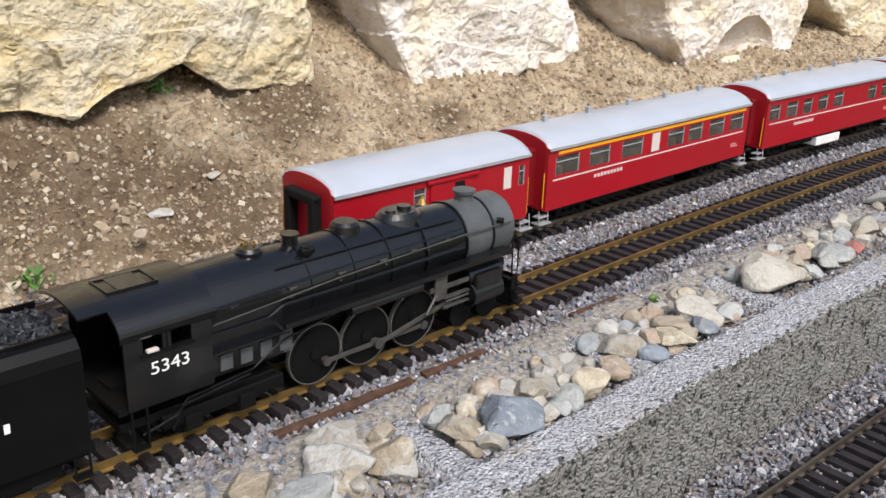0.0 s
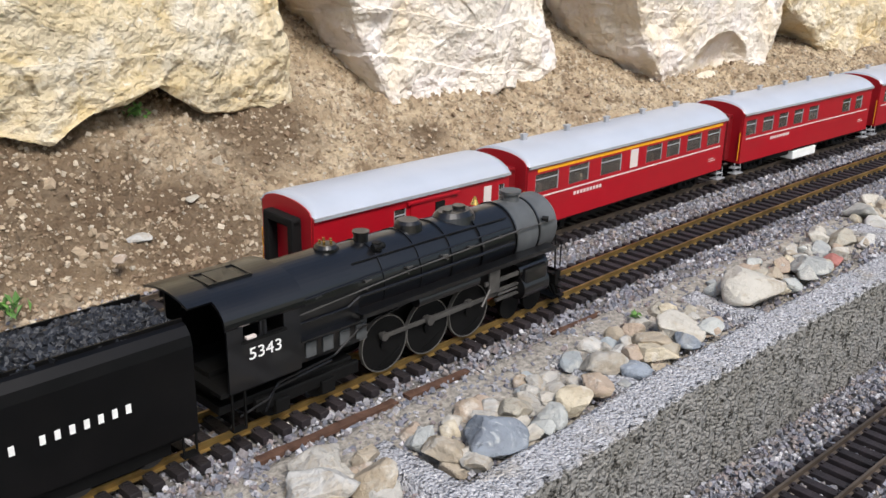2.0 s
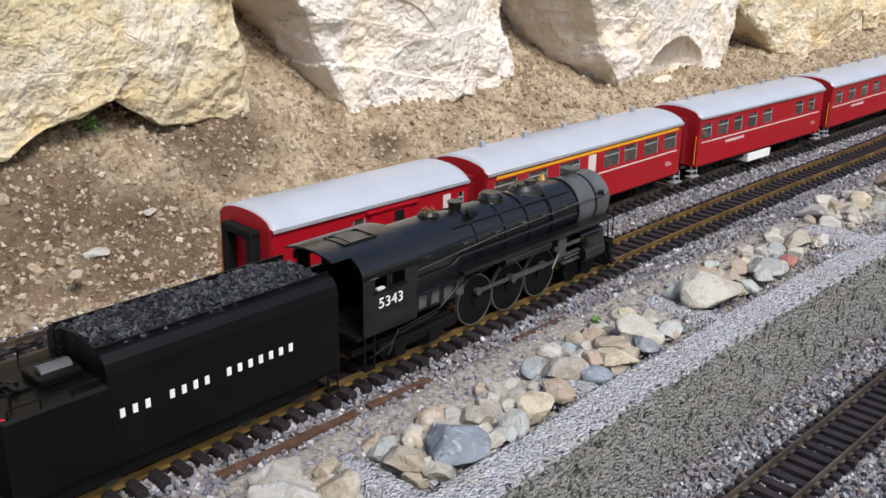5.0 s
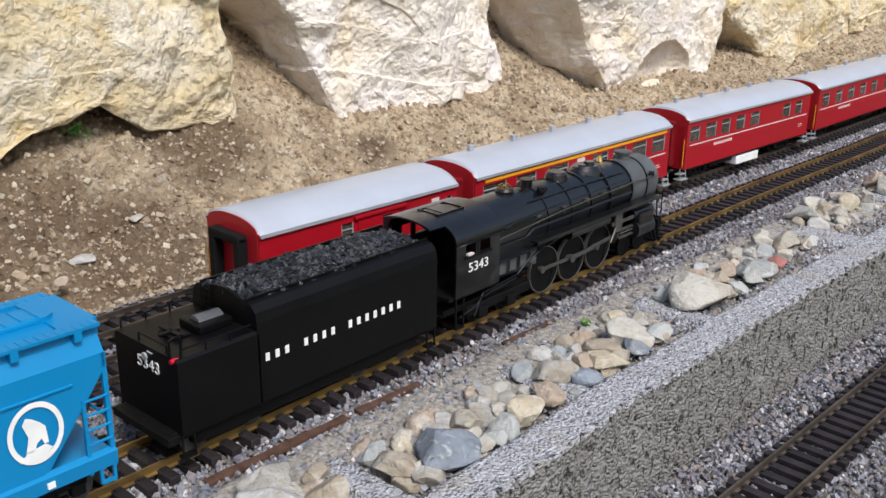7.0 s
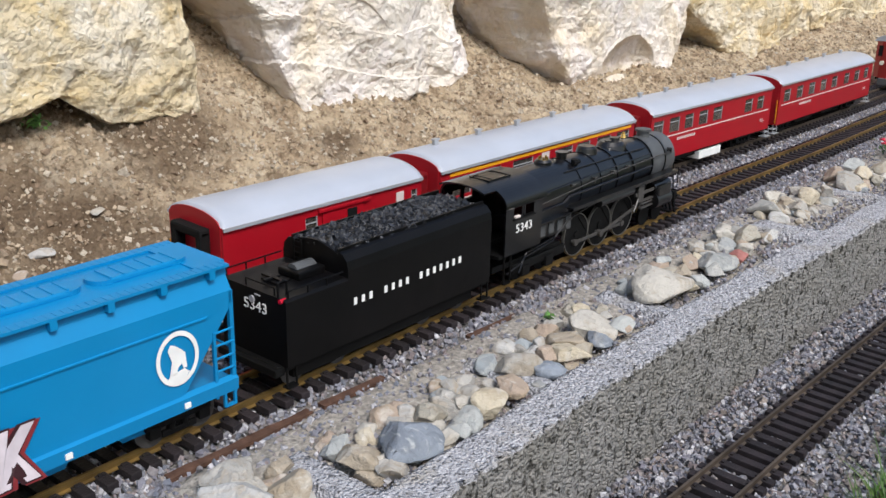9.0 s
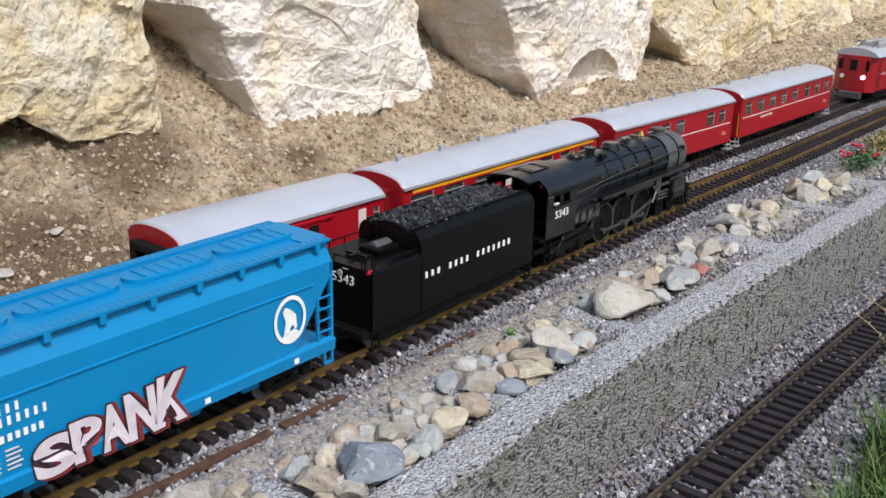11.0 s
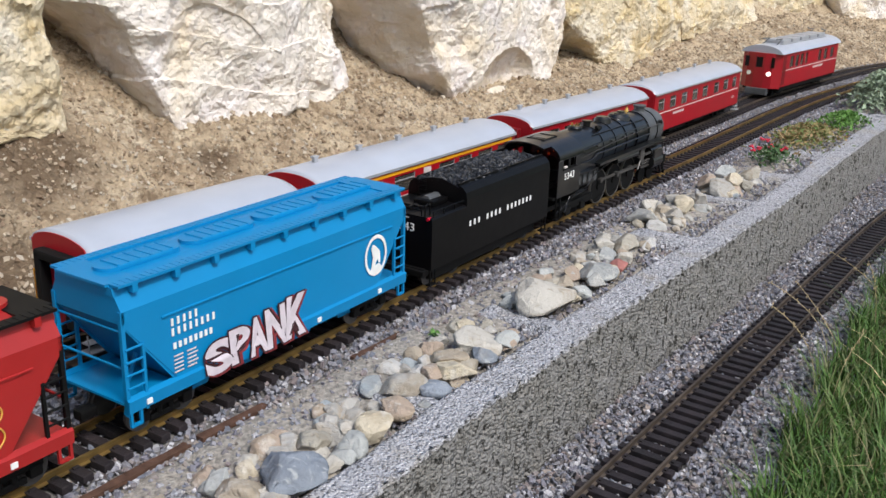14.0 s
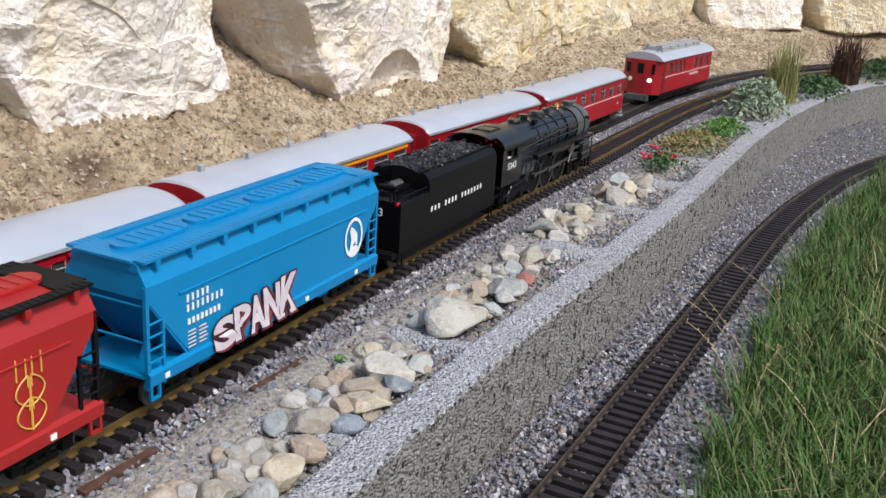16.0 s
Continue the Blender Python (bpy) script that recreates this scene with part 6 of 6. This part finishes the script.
def leaf_clump(name, x, y, z, rx, ry, rz, n, size, mat, label, category, seed, upright=0.3):
    """A plant of many small bent leaves."""
    rnd = random.Random(seed)
    bm = B()
    for _ in range(n):
        u, w, t = rnd.gauss(0, 0.45), rnd.gauss(0, 0.45), rnd.random() ** 0.6
        p = Vector((x + rx * u, y + ry * w, z + rz * t * max(0.15, 1 - 0.6 * (u * u + w * w))))
        m = Matrix.Translation(p) @ Euler((rnd.uniform(-1, 1) * (1.3 - upright), rnd.uniform(-1, 1) * (1.3 - upright), rnd.uniform(0, 6.3))).to_matrix().to_4x4()
        s = size * rnd.uniform(0.6, 1.3)
        q = [bm.verts.new(m @ Vector(c)) for c in ((-s, 0, 0), (-s * 0.1, -s * 0.42, s * 0.15), (s, 0, -s * 0.15), (-s * 0.1, s * 0.42, s * 0.15))]
        bm.faces.new((q[0], q[1], q[2]))
        bm.faces.new((q[0], q[2], q[3]))
    root = tagged(new(name), label, category)
    part("foliage", bm, mat, root)
    st = B()
    for _ in range(6):
        a, b = rnd.uniform(-0.5, 0.5), rnd.uniform(-0.5, 0.5)
        cyl(st, (x, y, z - 0.004), (x + rx * a, y + ry * b, z + rz * 0.6), 0.0008, n=5)
    part("stem", st, "leaf_dark", root)
    return root


def build_plants():
    f = leaf_clump("flower_plant", 2.10, wy(2.1) + 0.085, 0.0, 0.065, 0.045, 0.035, 420, 0.006, "leaf_dark", "low dark green plant with red flowers", "flowers", 1)
    rnd = random.Random(2)
    for k in range(9):
        bm = B()
        px, py = 2.10 + rnd.uniform(-0.085, 0.085), wy(2.1) + 0.085 + rnd.uniform(-0.045, 0.05)
        for q in range(7):
            a = q * 0.9
            ball(bm, (px + 0.0035 * math.cos(a), py + 0.0035 * math.sin(a), 0.026 + rnd.uniform(0, 0.006)), 0.0032, 1, 1, 0.6, 1)
        part("blossom", bm, "petal", f, "red blossom")
    leaf_clump("ground_cover", 2.40, wy(2.4) + 0.10, 0.0, 0.17, 0.07, 0.030, 1500, 0.0065, "leaf_moss", "ochre and green mat of ground-cover leaves", "ground cover", 3)
    leaf_clump("ground_cover", 2.66, wy(2.66) + 0.085, 0.0, 0.13, 0.055, 0.034, 800, 0.0065, "leaf_green", "bright green low ground-cover cushion", "ground cover", 4)
    leaf_clump("shrub", 3.08, wy(3.08) + 0.10, 0.0, 0.17, 0.08, 0.105, 1500, 0.011, "leaf_grey", "small grey-green leafy shrub", "shrub", 5)
    leaf_clump("shrub", 3.75, wy(3.75) + 0.10, 0.0, 0.20, 0.09, 0.06, 900, 0.011, "leaf_dark", "low dark green leafy shrub", "shrub", 6)
    leaf_clump("shrub", 4.55, wy(4.55) + 0.14, 0.0, 0.28, 0.12, 0.08, 800, 0.013, "leaf_dark", "dark green low shrub by the wall's curve", "shrub", 8)

    def tuft(cx, cy, r):
        def place(rng, n):
            a, q = rng.uniform(0, 6.28, n), rng.random(n) ** 0.7 * r
            return np.stack([cx + q * np.cos(a), cy + q * np.sin(a), np.full(n, -0.008)], 1)
        return place
    blade_field("ornamental_grass", 420, tuft(3.45, wy(3.45) + 0.13, 0.05), 0.22, 0.0026, "leaf_yellow", "tuft of tall yellowish green ornamental grass", "grass tuft", 21, 0.35)
    blade_field("brown_sedge", 420, tuft(4.2, wy(4.2) + 0.16, 0.06), 0.23, 0.0034, "iron_rust", "tuft of russet brown sedge", "grass tuft", 22, 0.55)
    for x, y, s, k in ((0.632, 0.582, 0.02, 31), (0.35, 0.36, 0.022, 32)):
        d = float(FOOT.dist(np.array([x]), np.array([y]))[0])
        leaf_clump("seedling", x, y, bank_height(x, y, d), s, s, 0.016, 26, 0.008, "leaf", "small bright green seedling growing in earth", "seedling", k)
    leaf_clump("seedling", 0.885, wy(0.885) + 0.12, -0.004, 0.010, 0.010, 0.014, 14, 0.0065, "leaf", "small bright green seedling between the stones", "seedling", 33)
    # rusty edging strip half sunk in the gravel
    for xa, ya, xb, yb in ((0.40, -0.045, 0.56, -0.047), (0.575, -0.047, 0.66, -0.05), (0.80, -0.052, 0.90, -0.055), (1.36, -0.075, 1.46, -0.078)):
        bm = B()
        box(bm, 0, 1, -0.006, 0.006, -0.004, 0.0, 0)
        bmesh.ops.subdivide_edges(bm, edges=bm.edges[:], cuts=6, use_grid_fill=True)
        ln = math.hypot(xb - xa, yb - ya)
        for v in bm.verts:
            v.co = Vector((v.co.x * ln, v.co.y * (0.8 + 0.4 * noise.noise(Vector((v.co.x * 5, xa * 9, 0)))), v.co.z + 0.001 * noise.noise(Vector((v.co.x * 9, 1, xa)))))
        o = thing("edging_strip", bm, "iron_rust", "rusty brown metal edging strip sunk in the gravel", "edging strip", "edging strips")
        o.matrix_world = pose(xa, ya, GROUND_Z + 0.0024, 0, 0, math.degrees(math.atan2(yb - ya, xb - xa)))


# ---- building the place ----
build_ground()
build_terrace()
build_boulders()
build_wall()

COACHES = [
    (0.611, 0.928, dict(wins=[(0.37, 0.43), (0.94, 0.975)], label="red baggage coach with silver roof, sliding door and dark gangway", stripe=False, baggage=True, boxes=False)),
    (0.965, 1.475, dict(wins=[(0.032, 0.13), (0.175, 0.265), (0.32, 0.42), (0.545, 0.63), (0.655, 0.73), (0.77, 0.855), (0.89, 0.97)], label="red first-class coach with silver roof and yellow line", yellow=True, boxes=False)),
    (1.535, 2.01, dict(wins=[(0.02, 0.09), (0.135, 0.21), (0.25, 0.315), (0.36, 0.43), (0.475, 0.55), (0.75, 0.82), (0.865, 0.925)], label="red coach with silver roof, pale line and white battery box")),
    (2.05, 2.62, dict(wins=[(0.04, 0.10), (0.16, 0.22), (0.28, 0.34), (0.40, 0.46), (0.52, 0.58), (0.66, 0.72), (0.78, 0.84), (0.90, 0.95)], label="red coach with silver roof and a row of windows", boxes=False)),
]


def put_on(line, ob, xa, xb):
    ya, yb = float(line.y_of_x(xa)), float(line.y_of_x(xb))
    ob.matrix_world = pose((xa + xb) / 2, (ya + yb) / 2, 0, 0, 0, math.degrees(math.atan2(yb - ya, xb - xa)))


for xa, xb, kw in COACHES:
    put_on(FAR, passenger_coach(math.hypot(xb - xa, float(FAR.y_of_x(xb) - FAR.y_of_x(xa))), **kw), xa, xb)
RAILCAR = railcar()
put_on(FAR, RAILCAR, 2.98, 3.50)
RAILCAR.matrix_world = RAILCAR.matrix_world @ Matrix.Scale(1.08, 4)

LOCO, TENDER = locomotive(), tender()
BLUE = covered_hopper("blue", "blue", "bright blue covered hopper wagon with white emblem and sprayed graffiti")
RED = covered_hopper("hopper_red", "black_matt", "red covered hopper wagon with golden wheat ears and black ladders")


def decorate_blue():
    y = -0.0478
    bm = B()
    n = 40
    for r0, r1 in ((0.0185, 0.0225),):
        a = [bm.verts.new((0.152 + 0.95 * r0 * math.cos(2 * math.pi * k / n), y - 0.0004, 0.0845 + 1.12 * r0 * math.sin(2 * math.pi * k / n))) for k in range(n)]
        b = [bm.verts.new((0.152 + 0.95 * r1 * math.cos(2 * math.pi * k / n), y - 0.0004, 0.0845 + 1.12 * r1 * math.sin(2 * math.pi * k / n))) for k in range(n)]
        for k in range(n):
            bm.faces.new((a[k], a[(k + 1) % n], b[(k + 1) % n], b[k]))
    ob = part("emblem_ring", bm, "white", BLUE, "white painted ring")
    bm = B()
    prism(bm, [(0.143, 0.070), (0.146, 0.083), (0.1425, 0.094), (0.1455, 0.099), (0.150, 0.097), (0.156, 0.092), (0.1595, 0.088), (0.1605, 0.074), (0.157, 0.074), (0.1555, 0.079), (0.1515, 0.076), (0.1495, 0.070)], "y", y - 0.0006, y - 0.0002)
    prism(bm, [(0.138, 0.065), (0.144, 0.071), (0.158, 0.0735), (0.163, 0.069), (0.156, 0.063), (0.146, 0.062)], "y", y - 0.0006, y - 0.0002)
    part("emblem_shape", bm, "white", BLUE, "plain white painted shape")
    letter_bars(BLUE, (5,), -0.160, 0.1035, 0.0072, 0.0072, y)
    letter_bars(BLUE, (8,), -0.160, 0.0935, 0.0072, 0.0072, y)
    bm = B()
    for k in range(8):
        box(bm, -0.158 + 0.0064 * k, -0.1545 + 0.0064 * k, y - 0.0004, y + 0.0004, 0.0765, 0.0825)
    part("number_bar", bm, "white", BLUE, "white number blocks")
    bm = B()
    for r in range(5):
        box(bm, -0.158, -0.147, y - 0.0004, y + 0.0004, 0.0685 - r * 0.0040, 0.0697 - r * 0.0040)
        box(bm, -0.142, -0.131 + 0.002 * (r % 2), y - 0.0004, y + 0.0004, 0.0685 - r * 0.0040, 0.0697 - r * 0.0040)
    part("data_bar", bm, "stripe", BLUE, "small pale data lines")
    # sprayed graffiti: fat pale letters with a dark red edge, rising to one end
    x = -0.124
    for k, (ch, w, z0, z1, lean) in enumerate((("S", 0.034, 0.0335, 0.067, 0.10), ("P", 0.027, 0.0345, 0.071, 0.05), ("A", 0.027, 0.0335, 0.074, 0.0), ("N", 0.030, 0.033, 0.0765, 0.0), ("K", 0.032, 0.0335, 0.080, 0.06))):
        for name, mat, fat, dy, sp, g, label in (("graffiti_shadow", "graffiti_red", 0.12, 0.0004, 0.0034, 0.0018, "dark red sprayed shadow of a letter"), ("graffiti_edge", "graffiti_edge", 0.10, 0.0009, 0.0, 0.0017, "dark sprayed outline of a letter"), ("graffiti_fill", "graffiti", 0.045, 0.0014, 0.0, 0.0, "pale grey sprayed letter")):
            me = text_mesh(ch, 1.0, fat)
            co = np.array([q.co for q in me.vertices])
            lo, hi = co.min(0), co.max(0)
            for q in me.vertices:
                u = (q.co.x - lo[0]) / (hi[0] - lo[0])
                t = (q.co.y - lo[1]) / (hi[1] - lo[1])
                zz = z0 - g + (z1 - z0 + 2 * g) * t
                xx = x - g + (w + 2 * g) * u + lean * (zz - z0) + 0.0016 * math.sin(t * 9 + k)
                q.co = (xx + sp, -0.0482 - 0.0024 * min(1.0, max(0.0, (0.051 - zz) / 0.004)) - dy - 0.00006 * k - (0.0002 if q.co.z > 0 else 0.0), zz - sp * 0.5)
            me.materials.clear()
            me.materials.append(M[mat])
            ob = new(name, me)
            ob.parent = BLUE
            tagged(ob, label)
        x += w * 0.97


def decorate_red():
    y = -0.0478
    for x, fill in ((0.092, True), (0.140, False)):
        bm = B()
        box(bm, x - 0.0009, x + 0.0009, y - 0.0005, y + 0.0005, 0.052, 0.098)
        for s in (-1, 1):
            for z in (0.056, 0.076):
                pts = []
                for k in range(9):
                    t = k / 8
                    pts.append((x + s * (0.0015 + 0.0125 * math.sin(math.pi * min(1, t * 0.9 + 0.1)) ** 0.8), z + 0.024 * t))
                inner = [(x + s * 0.0022, z + 0.002 + 0.016 * k / 8) for k in range(9)]
                if fill:
                    prism(bm, pts + inner[::-1], "y", y - 0.0005, y - 0.0001)
                else:
                    tube(bm, [(u, y - 0.0002, v) for u, v in pts], 0.0008, 5)
                    tube(bm, [(pts[0][0], y - 0.0002, pts[0][1]), (x, y - 0.0002, z - 0.003)], 0.0008, 5)
                    tube(bm, [(pts[-1][0], y - 0.0002, pts[-1][1]), (x + s * 0.002, y - 0.0002, z + 0.014)], 0.0008, 5)
            for q in (0.003, 0.012):
                box(bm, x + s * q - 0.0006, x + s * q + 0.0006, y - 0.0005, y + 0.0005, 0.098, 0.114 + q * 0.2)
        part("wheat_ear", bm, "wheat", RED, "golden painted wheat ear")


decorate_blue()
decorate_red()
build_stones()
build_plants()
build_lawn()
build_gravel()
build_track("near_track", NEAR, 0.8, NEAR.s[-1], 0.0, "rail", "near model railway track with brassy rails on dark sleepers")
build_track("far_track", FAR, 0.8, FAR.s[-1], 0.0, "rail_dull", "far model railway track with dull rails on dark sleepers")
build_track("lower_track", LOW, 1.2, LOW.s[-1], LOW_RAIL, "rail_dull", "lower model railway track with brown rails on black sleepers", 0.0205, 0.0365)
build_track("back_track", BACK, 0.8, BACK.s[-1], 0.0, "rail_dull", "hindmost model railway track with dull rails below the bank")

# ---- what moves ----
TRAVEL_T = [0, 0.5, 1, 1.5, 2, 2.5, 3, 3.5, 4, 4.5, 7, 7.5, 8, 8.5, 9, 11.5, 12, 12.5, 13, 13.5, 14, 14.5, 15, 15.5, 16]
TRAVEL = [0.016, 0.0489, 0.0717, 0.1057, 0.1312, 0.1574, 0.1873, 0.2201, 0.2526, 0.2932, 0.4885, 0.5305, 0.5695, 0.6084, 0.6474, 0.8723, 0.9193, 0.9717, 1.0167, 1.0571, 1.0966, 1.1365, 1.18, 1.2252, 1.2722]


def travel(t):
    """How far the train has gone, in metres, smoothed."""
    return float(np.mean([np.interp(min(16, max(0, t + e)), TRAVEL_T, TRAVEL) for e in (-0.3, -0.15, 0, 0.15, 0.3)]))


def motions():
    steps = [round(0.2 * k, 3) for k in range(81)]
    for ob, off in ((LOCO, 0.492), (TENDER, 0.063), (BLUE, -0.3705), (RED, -0.854)):
        rows = []
        for t in steps:
            s = NEAR.s_of_x(off) + travel(t)
            x, y, a = NEAR.at(s)
            rows.append((t, pose(x, y, 0, 0, 0, math.degrees(a))))
        walk(ob, rows)
    for ob, r, (x, y, z), flip in WHEELS:
        walk(ob, [(t, pose(x, y, z, 0, math.degrees(travel(t) / r), 0) @ pose(0, 0, 0, 0, 0, 180 if flip else 0)) for t in steps])
    for ob, kind in RODS:
        rows = []
        for t in steps:
            a = travel(t) / DRIVER_R
            px, pz = 0.0125 * math.cos(a), -0.0125 * math.sin(a)
            if kind == "side":
                rows.append((t, pose(px, 0, pz)))
            else:
                x0, z0 = DRIVERS_X[1] + px, DRIVER_R + pz
                tilt = math.degrees(math.asin((0.043 - z0) / 0.108))
                rows.append((t, pose(x0, 0, z0, 0, -tilt, 0)))
        walk(ob, rows)


motions()
